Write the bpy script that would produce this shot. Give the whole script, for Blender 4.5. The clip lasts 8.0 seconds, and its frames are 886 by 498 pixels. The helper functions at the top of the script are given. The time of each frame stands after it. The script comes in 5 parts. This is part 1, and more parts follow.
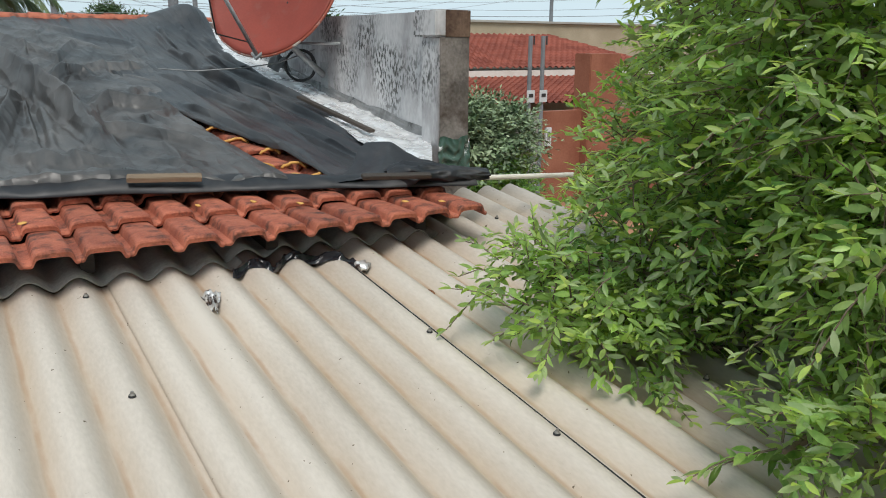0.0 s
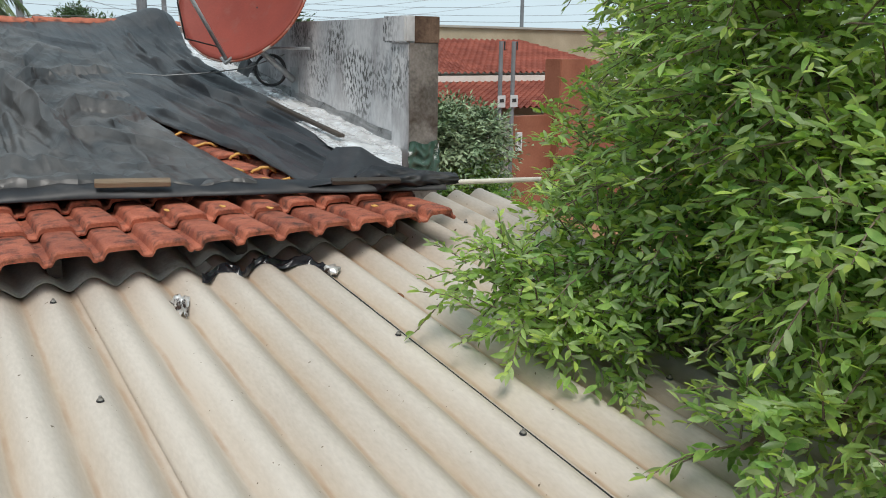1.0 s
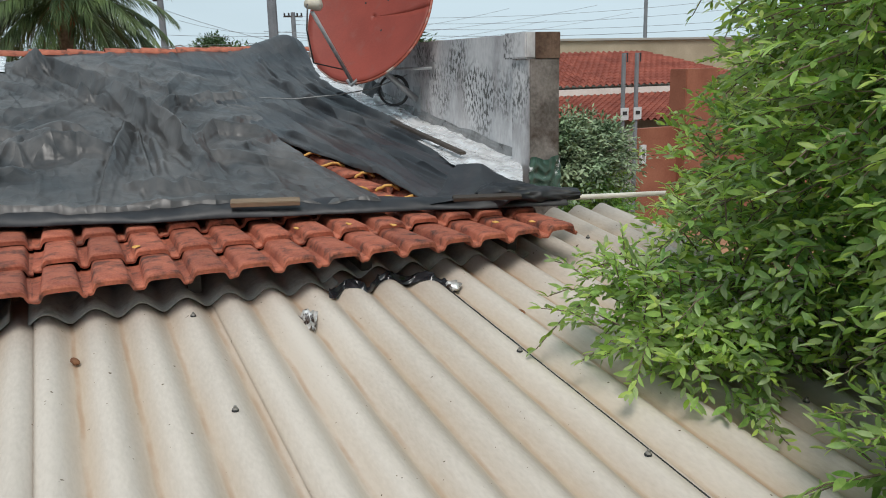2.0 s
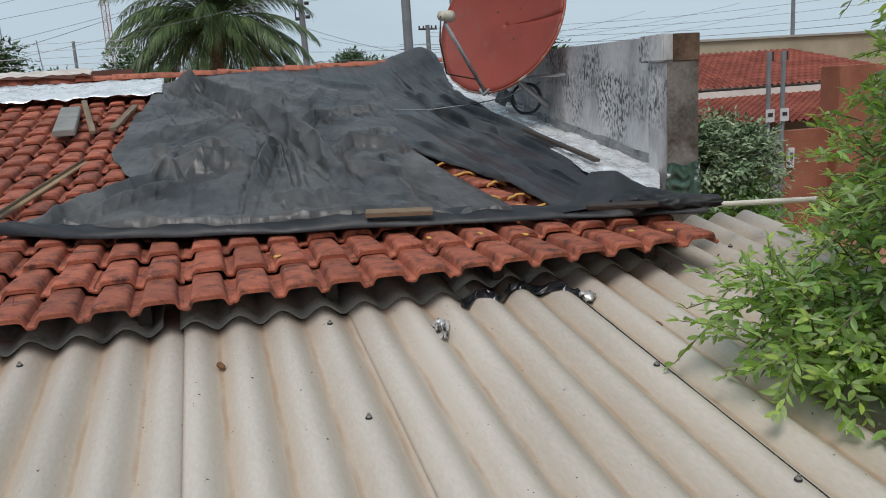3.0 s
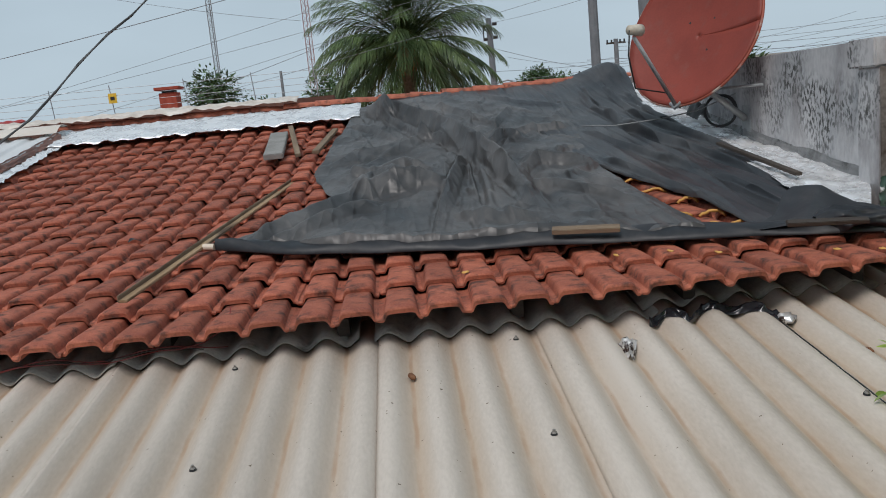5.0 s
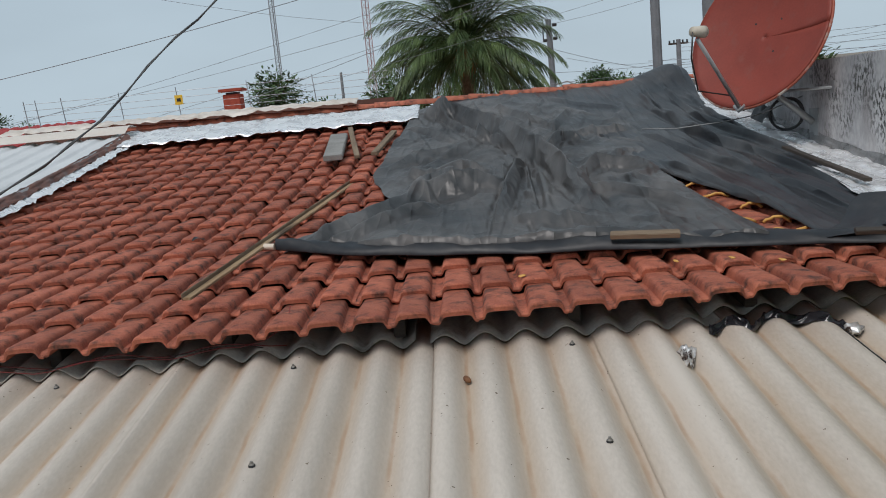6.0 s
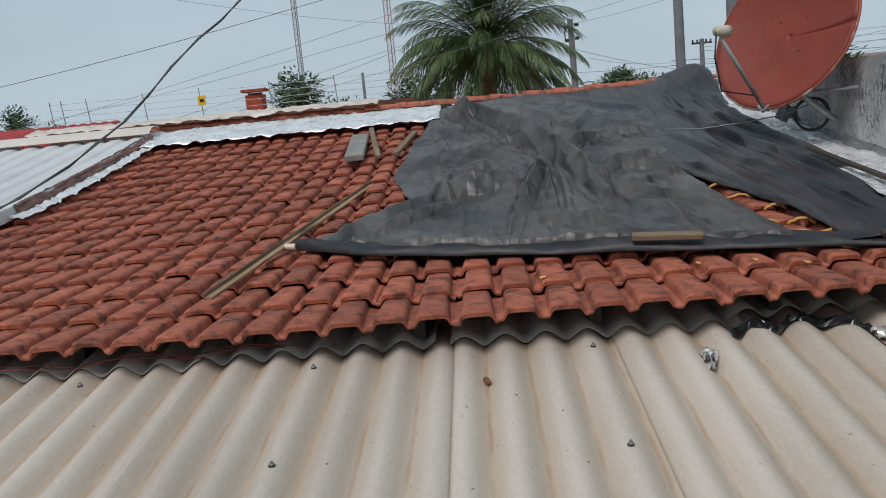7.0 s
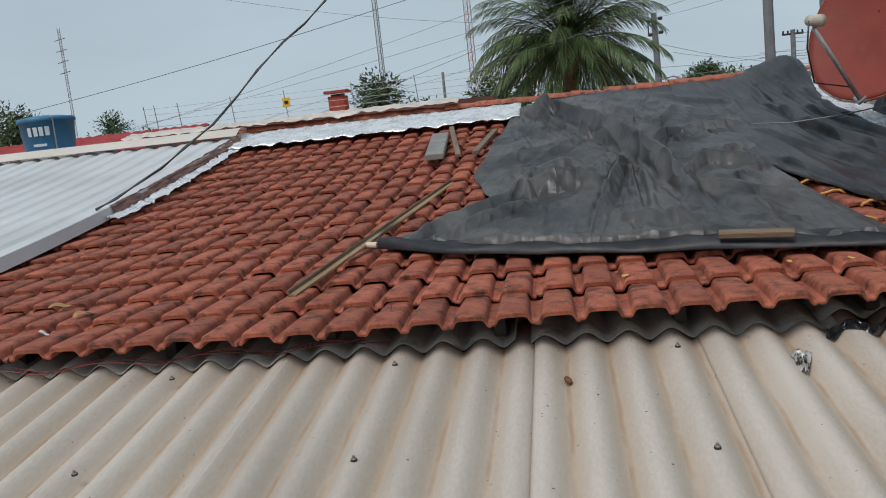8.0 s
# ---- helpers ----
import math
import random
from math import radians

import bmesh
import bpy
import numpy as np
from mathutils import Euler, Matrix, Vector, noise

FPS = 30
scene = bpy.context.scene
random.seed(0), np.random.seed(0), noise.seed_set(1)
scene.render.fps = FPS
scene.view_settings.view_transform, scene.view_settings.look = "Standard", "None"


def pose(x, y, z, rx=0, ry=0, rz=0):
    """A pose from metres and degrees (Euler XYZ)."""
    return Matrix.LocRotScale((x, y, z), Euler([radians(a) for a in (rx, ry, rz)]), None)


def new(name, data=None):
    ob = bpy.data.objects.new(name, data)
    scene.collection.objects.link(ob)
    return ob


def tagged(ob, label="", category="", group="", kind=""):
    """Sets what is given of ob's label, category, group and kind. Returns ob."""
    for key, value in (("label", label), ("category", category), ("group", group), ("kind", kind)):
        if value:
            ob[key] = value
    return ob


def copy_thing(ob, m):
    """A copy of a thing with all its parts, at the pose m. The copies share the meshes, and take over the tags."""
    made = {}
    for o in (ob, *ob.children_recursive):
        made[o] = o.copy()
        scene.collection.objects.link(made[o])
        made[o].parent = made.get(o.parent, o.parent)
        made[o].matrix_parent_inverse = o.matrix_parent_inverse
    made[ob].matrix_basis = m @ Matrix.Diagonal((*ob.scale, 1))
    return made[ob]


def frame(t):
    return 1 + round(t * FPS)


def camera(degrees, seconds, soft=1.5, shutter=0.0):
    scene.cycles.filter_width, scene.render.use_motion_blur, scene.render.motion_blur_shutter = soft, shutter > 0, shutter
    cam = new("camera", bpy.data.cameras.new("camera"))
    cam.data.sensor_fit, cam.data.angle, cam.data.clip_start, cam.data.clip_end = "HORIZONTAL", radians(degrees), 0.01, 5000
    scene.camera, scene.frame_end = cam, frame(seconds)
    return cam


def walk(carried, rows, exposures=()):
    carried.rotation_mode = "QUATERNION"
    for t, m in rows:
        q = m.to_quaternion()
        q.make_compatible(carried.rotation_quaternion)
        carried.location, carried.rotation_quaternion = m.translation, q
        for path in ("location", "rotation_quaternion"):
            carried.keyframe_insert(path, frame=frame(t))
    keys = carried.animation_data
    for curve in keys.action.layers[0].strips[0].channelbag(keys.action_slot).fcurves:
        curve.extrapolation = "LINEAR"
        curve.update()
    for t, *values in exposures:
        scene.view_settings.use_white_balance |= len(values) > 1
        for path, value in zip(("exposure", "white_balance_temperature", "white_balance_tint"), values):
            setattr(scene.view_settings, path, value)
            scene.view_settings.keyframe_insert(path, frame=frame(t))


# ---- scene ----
cam = camera(56.8, 8.0, soft=1.0)
PATH = [
    (0.0, pose(0.176, -3.219, 1.001, 75.80, -0.47, -31.50)),
    (0.5, pose(0.175, -3.233, 1.005, 75.80, -0.91, -33.54)),
    (1.0, pose(0.169, -3.259, 1.007, 76.14, -0.72, -33.42)),
    (1.5, pose(0.161, -3.275, 1.013, 76.67, 0.25, -30.00)),
    (3.0, pose(0.181, -3.246, 1.013, 78.21, 3.39, -16.13)),
    (3.5, pose(0.176, -3.283, 1.023, 78.49, 4.19, -12.51)),
    (4.0, pose(0.186, -3.312, 1.021, 79.11, 4.38, -11.62)),
    (4.5, pose(0.170, -3.303, 1.023, 79.81, 4.55, -9.46)),
    (5.0, pose(0.172, -3.282, 1.022, 80.35, 5.41, -3.33)),
    (6.5, pose(0.169, -3.291, 1.036, 80.85, 5.23, 0.96)),
    (7.0, pose(0.171, -3.282, 1.034, 80.94, 5.30, 2.16)),
    (7.5, pose(0.177, -3.270, 1.028, 81.30, 5.93, 6.06)),
    (8.0, pose(0.170, -3.280, 1.030, 81.41, 6.17, 7.71)),
]
walk(cam, PATH, [(0.0, 0.46, 6500, 10), (1.5, 0.44, 6500, 10), (3.0, 0.08, 6350, 13), (8.0, -0.08, 6420, 14)])

# ---------------------------------------------------------------- world and sun
world = bpy.data.worlds.new("overcast_sky")
scene.world = world
world.use_nodes = True
wn, wl = world.node_tree.nodes, world.node_tree.links
wn.clear()
w_out, w_bg = wn.new("ShaderNodeOutputWorld"), wn.new("ShaderNodeBackground")
w_sky = wn.new("ShaderNodeTexSky")
w_sky.sky_type, w_sky.sun_disc = 'NISHITA', False
w_sky.sun_elevation, w_sky.sun_rotation = radians(56), radians(208)
w_sky.dust_density, w_sky.air_density = 3.0, 1.0
w_tc, w_sep, w_ramp = wn.new("ShaderNodeTexCoord"), wn.new("ShaderNodeSeparateXYZ"), wn.new("ShaderNodeValToRGB")
w_noise, w_map = wn.new("ShaderNodeTexNoise"), wn.new("ShaderNodeMapping")
w_map.inputs["Scale"].default_value = (1.0, 1.0, 3.0)
w_noise.inputs["Scale"].default_value, w_noise.inputs["Detail"].default_value = 2.2, 5.0
w_ramp.color_ramp.elements[0].position, w_ramp.color_ramp.elements[0].color = 0.0, (0.60, 0.74, 0.81, 1)
w_ramp.color_ramp.elements[1].position, w_ramp.color_ramp.elements[1].color = 0.45, (0.455, 0.58, 0.64, 1)
w_cloud = wn.new("ShaderNodeMix")
w_cloud.data_type, w_cloud.blend_type = 'RGBA', 'MULTIPLY'
w_cr = wn.new("ShaderNodeMapRange")
w_cr.inputs["From Min"].default_value, w_cr.inputs["From Max"].default_value = 0.3, 0.7
w_cr.inputs["To Min"].default_value, w_cr.inputs["To Max"].default_value = 0.94, 1.08
w_scale, w_mix = wn.new("ShaderNodeVectorMath"), wn.new("ShaderNodeMix")
w_scale.operation = 'SCALE'
w_scale.inputs["Scale"].default_value = 0.10
w_mix.data_type = 'RGBA'
w_mix.inputs["Factor"].default_value = 0.92
wl.new(w_tc.outputs["Generated"], w_sep.inputs[0])
wl.new(w_sep.outputs["Z"], w_ramp.inputs[0])
wl.new(w_tc.outputs["Generated"], w_map.inputs[0])
wl.new(w_map.outputs[0], w_noise.inputs["Vector"])
wl.new(w_noise.outputs["Fac"], w_cr.inputs["Value"])
w_cloud.inputs["Factor"].default_value = 1.0
wl.new(w_ramp.outputs[0], w_cloud.inputs["A"])
wl.new(w_cr.outputs[0], w_cloud.inputs["B"])
wl.new(w_sky.outputs[0], w_scale.inputs[0])
wl.new(w_scale.outputs[0], w_mix.inputs["A"])
wl.new(w_cloud.outputs["Result"], w_mix.inputs["B"])
wl.new(w_mix.outputs["Result"], w_bg.inputs["Color"])
w_bg.inputs["Strength"].default_value = 0.85
wl.new(w_bg.outputs[0], w_out.inputs["Surface"])

sun_data = bpy.data.lights.new("sun", 'SUN')
sun_data.energy, sun_data.angle, sun_data.color = 2.0, radians(24), (1.0, 0.96, 0.90)
sun = new("sun", sun_data)
sun.rotation_euler = (radians(34), radians(0), radians(-28))


# ---------------------------------------------------------------- materials
def mat(name, c1, c2, scale=6.0, rough=0.7, bump=0.15, bscale=40.0, metal=0.0, spots=None, spot_scale=3.0,
        spot_range=(0.55, 0.68), vary=0.0, coords="Object", stretch=(1, 1, 1), island=False, sheen=0.0, bdist=0.01, rough2=None):
    """A two-scale surface: broad colour drift, fine grain, optional stains, relief."""
    m = bpy.data.materials.new(name)
    m.use_nodes = True
    n, l = m.node_tree.nodes, m.node_tree.links
    b = n["Principled BSDF"]
    tc, mp = n.new("ShaderNodeTexCoord"), n.new("ShaderNodeMapping")
    mp.inputs["Scale"].default_value = stretch
    l.new(tc.outputs[coords], mp.inputs[0])
    big, fine = n.new("ShaderNodeTexNoise"), n.new("ShaderNodeTexNoise")
    big.inputs["Scale"].default_value, big.inputs["Detail"].default_value = scale, 4.0
    fine.inputs["Scale"].default_value, fine.inputs["Detail"].default_value = bscale, 5.0
    l.new(mp.outputs[0], big.inputs["Vector"])
    l.new(mp.outputs[0], fine.inputs["Vector"])
    add = n.new("ShaderNodeMath")
    add.operation = 'MULTIPLY_ADD'
    l.new(fine.outputs["Fac"], add.inputs[0])
    add.inputs[1].default_value = 0.45
    sub = n.new("ShaderNodeMath")
    sub.operation = 'SUBTRACT'
    l.new(big.outputs["Fac"], sub.inputs[0])
    sub.inputs[1].default_value = 0.22
    l.new(sub.outputs[0], add.inputs[2])
    ramp = n.new("ShaderNodeMapRange")
    ramp.inputs["From Min"].default_value, ramp.inputs["From Max"].default_value = 0.32, 0.70
    l.new(add.outputs[0], ramp.inputs["Value"])
    mix = n.new("ShaderNodeMix")
    mix.data_type = 'RGBA'
    mix.inputs["A"].default_value, mix.inputs["B"].default_value = (*c1, 1), (*c2, 1)
    l.new(ramp.outputs[0], mix.inputs["Factor"])
    col = mix.outputs["Result"]
    if spots:
        sn, sr, sm = n.new("ShaderNodeTexNoise"), n.new("ShaderNodeMapRange"), n.new("ShaderNodeMix")
        sn.inputs["Scale"].default_value, sn.inputs["Detail"].default_value = spot_scale, 8.0
        sn.inputs["Roughness"].default_value = 0.65
        if island or vary:
            oi, va = n.new("ShaderNodeObjectInfo"), n.new("ShaderNodeVectorMath")
            sc = n.new("ShaderNodeVectorMath")
            sc.operation = 'SCALE'
            sc.inputs[0].default_value = (37.0, 11.0, 23.0)
            if island:
                g = n.new("ShaderNodeNewGeometry")
                l.new(g.outputs["Random Per Island"], sc.inputs["Scale"])
            else:
                l.new(oi.outputs["Random"], sc.inputs["Scale"])
            l.new(mp.outputs[0], va.inputs[0])
            l.new(sc.outputs[0], va.inputs[1])
            l.new(va.outputs[0], sn.inputs["Vector"])
        else:
            l.new(mp.outputs[0], sn.inputs["Vector"])
        sr.inputs["From Min"].default_value, sr.inputs["From Max"].default_value = spot_range
        l.new(sn.outputs["Fac"], sr.inputs["Value"])
        sm.data_type = 'RGBA'
        l.new(sr.outputs[0], sm.inputs["Factor"])
        l.new(col, sm.inputs["A"])
        sm.inputs["B"].default_value = (*spots, 1)
        col = sm.outputs["Result"]
    if vary:
        rnd = n.new("ShaderNodeNewGeometry" if island else "ShaderNodeObjectInfo")
        vr, hsv = n.new("ShaderNodeMapRange"), n.new("ShaderNodeHueSaturation")
        vr.inputs["To Min"].default_value, vr.inputs["To Max"].default_value = 1 - vary, 1 + vary
        l.new(rnd.outputs["Random Per Island" if island else "Random"], vr.inputs["Value"])
        l.new(vr.outputs[0], hsv.inputs["Value"])
        l.new(col, hsv.inputs["Color"])
        col = hsv.outputs["Color"]
    l.new(col, b.inputs["Base Color"])
    b.inputs["Metallic"].default_value = metal
    if rough2 is None:
        b.inputs["Roughness"].default_value = rough
    else:
        rr = n.new("ShaderNodeMapRange")
        rr.inputs["To Min"].default_value, rr.inputs["To Max"].default_value = rough, rough2
        l.new(ramp.outputs[0], rr.inputs["Value"])
        l.new(rr.outputs[0], b.inputs["Roughness"])
    if bump:
        bp = n.new("ShaderNodeBump")
        bp.inputs["Strength"].default_value, bp.inputs["Distance"].default_value = bump, bdist
        l.new(fine.outputs["Fac"], bp.inputs["Height"])
        l.new(bp.outputs[0], b.inputs["Normal"])
    return m


def col(r, g, b):
    """sRGB 0..255 to linear."""
    return tuple(((c / 255) / 12.92 if c < 10 else ((c / 255 + 0.055) / 1.055) ** 2.4) for c in (r, g, b))


TILE_LOOK = dict(c1=col(134, 68, 50), c2=col(180, 104, 78), scale=9, rough=0.74, bump=0.5, bscale=150, spots=col(78, 46, 36), spot_scale=12,
                 spot_range=(0.50, 0.66), vary=0.20)
M_TILE = mat("fired_clay_tile", **TILE_LOOK)
M_TILE_REST = mat("fired_clay_tile_rest", island=True, **TILE_LOOK)


def cement(name, crest, pitch):
    """Fibre cement with ochre water stains that run down each valley, dust and fine specks."""
    m = mat(name, col(173, 163, 152), col(195, 185, 174), 1.6, 0.85, 0.12, 90, stretch=(1, 0.35, 1))
    n, l = m.node_tree.nodes, m.node_tree.links
    b = n["Principled BSDF"]
    base = b.inputs["Base Color"].links[0].from_socket
    tc, sep = n.new("ShaderNodeTexCoord"), n.new("ShaderNodeSeparateXYZ")
    l.new(tc.outputs["Object"], sep.inputs[0])

    def math_node(op, a, c=None, d=None):
        k = n.new("ShaderNodeMath")
        k.operation = op
        for i, v in enumerate((a, c, d)):
            if v is None:
                continue
            if isinstance(v, (int, float)):
                k.inputs[i].default_value = v
            else:
                l.new(v, k.inputs[i])
        return k.outputs[0]

    def noise_node(scale, stretch, detail=5.0):
        mp, nt = n.new("ShaderNodeMapping"), n.new("ShaderNodeTexNoise")
        mp.inputs["Scale"].default_value = stretch
        nt.inputs["Scale"].default_value, nt.inputs["Detail"].default_value = scale, detail
        l.new(tc.outputs["Object"], mp.inputs[0])
        l.new(mp.outputs[0], nt.inputs["Vector"])
        return nt.outputs["Fac"]
    wob = math_node('MULTIPLY_ADD', noise_node(5.0, (1, 1, 1)), 0.016, -0.008)
    x = math_node('ADD', sep.outputs["X"], wob)
    f = math_node('FRACT', math_node('MULTIPLY_ADD', x, 1 / pitch, -crest / pitch))
    d = math_node('ABSOLUTE', math_node('SUBTRACT', f, 0.5))
    core, wide = n.new("ShaderNodeMapRange"), n.new("ShaderNodeMapRange")
    for k, lo, hi in ((core, 0.02, 0.065), (wide, 0.05, 0.34)):
        k.inputs["From Min"].default_value, k.inputs["From Max"].default_value = lo, hi
        k.inputs["To Min"].default_value, k.inputs["To Max"].default_value = 1.0, 0.0
        l.new(d, k.inputs["Value"])
    brk = n.new("ShaderNodeMapRange")
    brk.inputs["From Min"].default_value, brk.inputs["From Max"].default_value = 0.30, 0.62
    l.new(noise_node(9.0, (1, 0.5, 1), 6), brk.inputs["Value"])
    c_amt = math_node('MULTIPLY', math_node('MULTIPLY', core.outputs[0], brk.outputs[0]), 0.48)
    w_amt = math_node('MULTIPLY', math_node('MULTIPLY', wide.outputs[0], noise_node(3.0, (3, 0.35, 1))), 0.85)
    spk = n.new("ShaderNodeMapRange")
    spk.inputs["From Min"].default_value, spk.inputs["From Max"].default_value = 0.735, 0.76
    l.new(noise_node(42.0, (1, 1, 1), 2), spk.inputs["Value"])
    out = base
    for amt, c in ((w_amt, col(170, 146, 118)), (c_amt, col(148, 110, 76)), (spk.outputs[0], col(98, 84, 68))):
        k = n.new("ShaderNodeMix")
        k.data_type = 'RGBA'
        l.new(amt, k.inputs["Factor"])
        l.new(out, k.inputs["A"])
        k.inputs["B"].default_value = (*c, 1)
        out = k.outputs["Result"]
    l.new(out, b.inputs["Base Color"])
    return m


# Blotched old cement, its tones darkened for the shade under the eave.
M_CEMENT_SHADED = mat("old_shaded_cement", col(148, 142, 134), col(184, 178, 168), 2.5, 0.92, 0.3, 60, spots=col(96, 90, 82), spot_scale=3)
M_CEMENT_L = cement("fibre_cement_left", -0.28 * 0.177, 0.177)
M_CEMENT_R = cement("fibre_cement_right", 0.25 * 0.177, 0.177)
M_TARP = mat("black_plastic_sheeting", (0.016, 0.016, 0.017), (0.040, 0.039, 0.039), 2.6, 0.42, 0.10, 30, rough2=0.55, spots=(0.150, 0.140, 0.134), spot_scale=1.6,
             spot_range=(0.40, 0.80), bdist=0.006)
M_TARP_LONG = mat("black_plastic_long_folds", (0.010, 0.011, 0.014), (0.026, 0.027, 0.031), 2.6, 0.40, 0.08, 30, rough2=0.50, spots=(0.100, 0.095, 0.092), spot_scale=1.3,
                  spot_range=(0.43, 0.85), bdist=0.006)
M_TARP_HEM = mat("black_plastic_hem", (0.008, 0.009, 0.012), (0.020, 0.021, 0.025), 4.0, 0.46, 0.10, 30, rough2=0.58, spots=(0.060, 0.056, 0.054), spot_scale=3.0,
                 spot_range=(0.48, 0.80), bdist=0.006)


def creases(m, layers, distance, stretch, turn):
    """Thin fold lines as relief, along the zero lines of stretched noise."""
    n, l = m.node_tree.nodes, m.node_tree.links
    b = n["Principled BSDF"]
    tc = n.new("ShaderNodeTexCoord")
    total = None
    for k, (scale, amount) in enumerate(layers):
        mp, nt = n.new("ShaderNodeMapping"), n.new("ShaderNodeTexNoise")
        mp.inputs["Scale"].default_value, mp.inputs["Rotation"].default_value = stretch, (0, 0, turn * k)
        nt.inputs["Scale"].default_value, nt.inputs["Detail"].default_value, nt.inputs["Distortion"].default_value = scale, 0.0, 0.4
        l.new(tc.outputs["Object"], mp.inputs[0])
        l.new(mp.outputs[0], nt.inputs["Vector"])
        d, g = n.new("ShaderNodeMath"), n.new("ShaderNodeMath")
        d.operation, g.operation = 'SUBTRACT', 'MULTIPLY_ADD'
        d.inputs[1].default_value = 0.5
        a = n.new("ShaderNodeMath")
        a.operation = 'ABSOLUTE'
        l.new(nt.outputs["Fac"], d.inputs[0])
        l.new(d.outputs[0], a.inputs[0])
        l.new(a.outputs[0], g.inputs[0])
        g.inputs[1].default_value = -amount
        if total is None:
            g.inputs[2].default_value = 0.5
        else:
            l.new(total, g.inputs[2])
        total = g.outputs[0]
    bp = n.new("ShaderNodeBump")
    bp.inputs["Strength"].default_value, bp.inputs["Distance"].default_value = 1.0, distance
    l.new(total, bp.inputs["Height"])
    l.new(b.inputs["Normal"].links[0].from_socket, bp.inputs["Normal"])
    l.new(bp.outputs[0], b.inputs["Normal"])


creases(M_TARP, ((2.4, 1.0), (5.0, 0.5), (10.0, 0.25)), 0.14, (1.0, 0.32, 0.5), 0.6)
creases(M_TARP_LONG, ((3.0, 1.0), (7.0, 0.4)), 0.15, (1.3, 0.12, 0.4), 0.1)
for m_ in (M_TARP, M_TARP_LONG):
    m_.node_tree.nodes["Principled BSDF"].inputs["IOR"].default_value = 1.56
M_FOIL = mat("aluminium_foil_tape", (0.80, 0.80, 0.81), (0.92, 0.92, 0.92), 5, 0.16, 0.7, 14, metal=0.5, bdist=0.03, rough2=0.42)
M_FOIL_DULL = mat("weathered_foil_tape", col(196, 184, 172), col(222, 214, 205), 6, 0.55, 0.5, 14, metal=0.25, bdist=0.02)
M_PLASTER = mat("weathered_plaster", col(160, 160, 162), col(196, 194, 194), 2.4, 0.9, 0.5, 30, spots=col(128, 122, 122), spot_scale=2.2,
                spot_range=(0.48, 0.72), stretch=(1, 1.2, 0.6))


def mould(m, tint, patches):
    """Dark specks of mould, dense inside broad drawn-down patches and absent elsewhere."""
    n, l = m.node_tree.nodes, m.node_tree.links
    b = n["Principled BSDF"]
    tc = n.new("ShaderNodeTexCoord")
    amounts = []
    for scale, stretch, lo, hi, detail in patches:
        mp, nt, mr = n.new("ShaderNodeMapping"), n.new("ShaderNodeTexNoise"), n.new("ShaderNodeMapRange")
        mp.inputs["Scale"].default_value = stretch
        nt.inputs["Scale"].default_value, nt.inputs["Detail"].default_value = scale, detail
        mr.inputs["From Min"].default_value, mr.inputs["From Max"].default_value = lo, hi
        l.new(tc.outputs["Object"], mp.inputs[0])
        l.new(mp.outputs[0], nt.inputs["Vector"])
        l.new(nt.outputs["Fac"], mr.inputs["Value"])
        amounts.append(mr.outputs[0])
    k, x = n.new("ShaderNodeMath"), n.new("ShaderNodeMix")
    k.operation, x.data_type = 'MULTIPLY', 'RGBA'
    l.new(amounts[0], k.inputs[0])
    l.new(amounts[1], k.inputs[1])
    l.new(k.outputs[0], x.inputs["Factor"])
    l.new(b.inputs["Base Color"].links[0].from_socket, x.inputs["A"])
    x.inputs["B"].default_value = (*tint, 1)
    l.new(x.outputs["Result"], b.inputs["Base Color"])


mould(M_PLASTER, col(72, 72, 70), ((1.7, (1, 1.0, 0.9), 0.47, 0.62, 3.0), (44.0, (1, 1.1, 0.6), 0.47, 0.58, 7.0)))
M_PILLAR = mat("stained_concrete", col(84, 78, 72), col(136, 128, 122), 5, 0.92, 0.4, 50, spots=col(58, 44, 34), spot_scale=3,
               spot_range=(0.5, 0.68))
M_WOOD = mat("weathered_plank", col(98, 80, 64), col(138, 120, 98), 5, 0.8, 0.3, 60, stretch=(0.3, 4, 4))
M_WOOD_DARK = mat("dark_and_shaded_wood", col(44, 38, 34), col(70, 60, 52), 5, 0.7, 0.3, 60, stretch=(0.3, 4, 4))
M_DISH = mat("oxide_red_paint", col(122, 46, 32), col(136, 55, 40), 3, 0.55, 0.08, 60, spots=col(126, 62, 50), spot_scale=7)
M_GALV = mat("galvanised_steel", col(150, 150, 150), col(178, 178, 178), 8, 0.5, 0.1, 60, metal=0.6)
M_BLACK = mat("black_rubber", (0.012, 0.012, 0.013), (0.025, 0.025, 0.026), 10, 0.45, 0.1, 60)
M_GROUND = mat("red_earth", col(140, 98, 70), col(168, 122, 90), 0.6, 0.95, 0.3, 8, spots=col(110, 100, 90), spot_scale=0.3)
M_DARKWALL = mat("unplastered_wall", col(96, 80, 70), col(130, 110, 96), 4, 0.95, 0.3, 30)
M_WHITE_METAL = mat("white_painted_sheet", col(186, 188, 189), col(206, 208, 209), 1.2, 0.5, 0.05, 60)
M_LEAF = mat("leaf_green", col(98, 140, 74), col(180, 208, 128), 3.0, 0.36, 0.0, 40, vary=0.45, island=True)


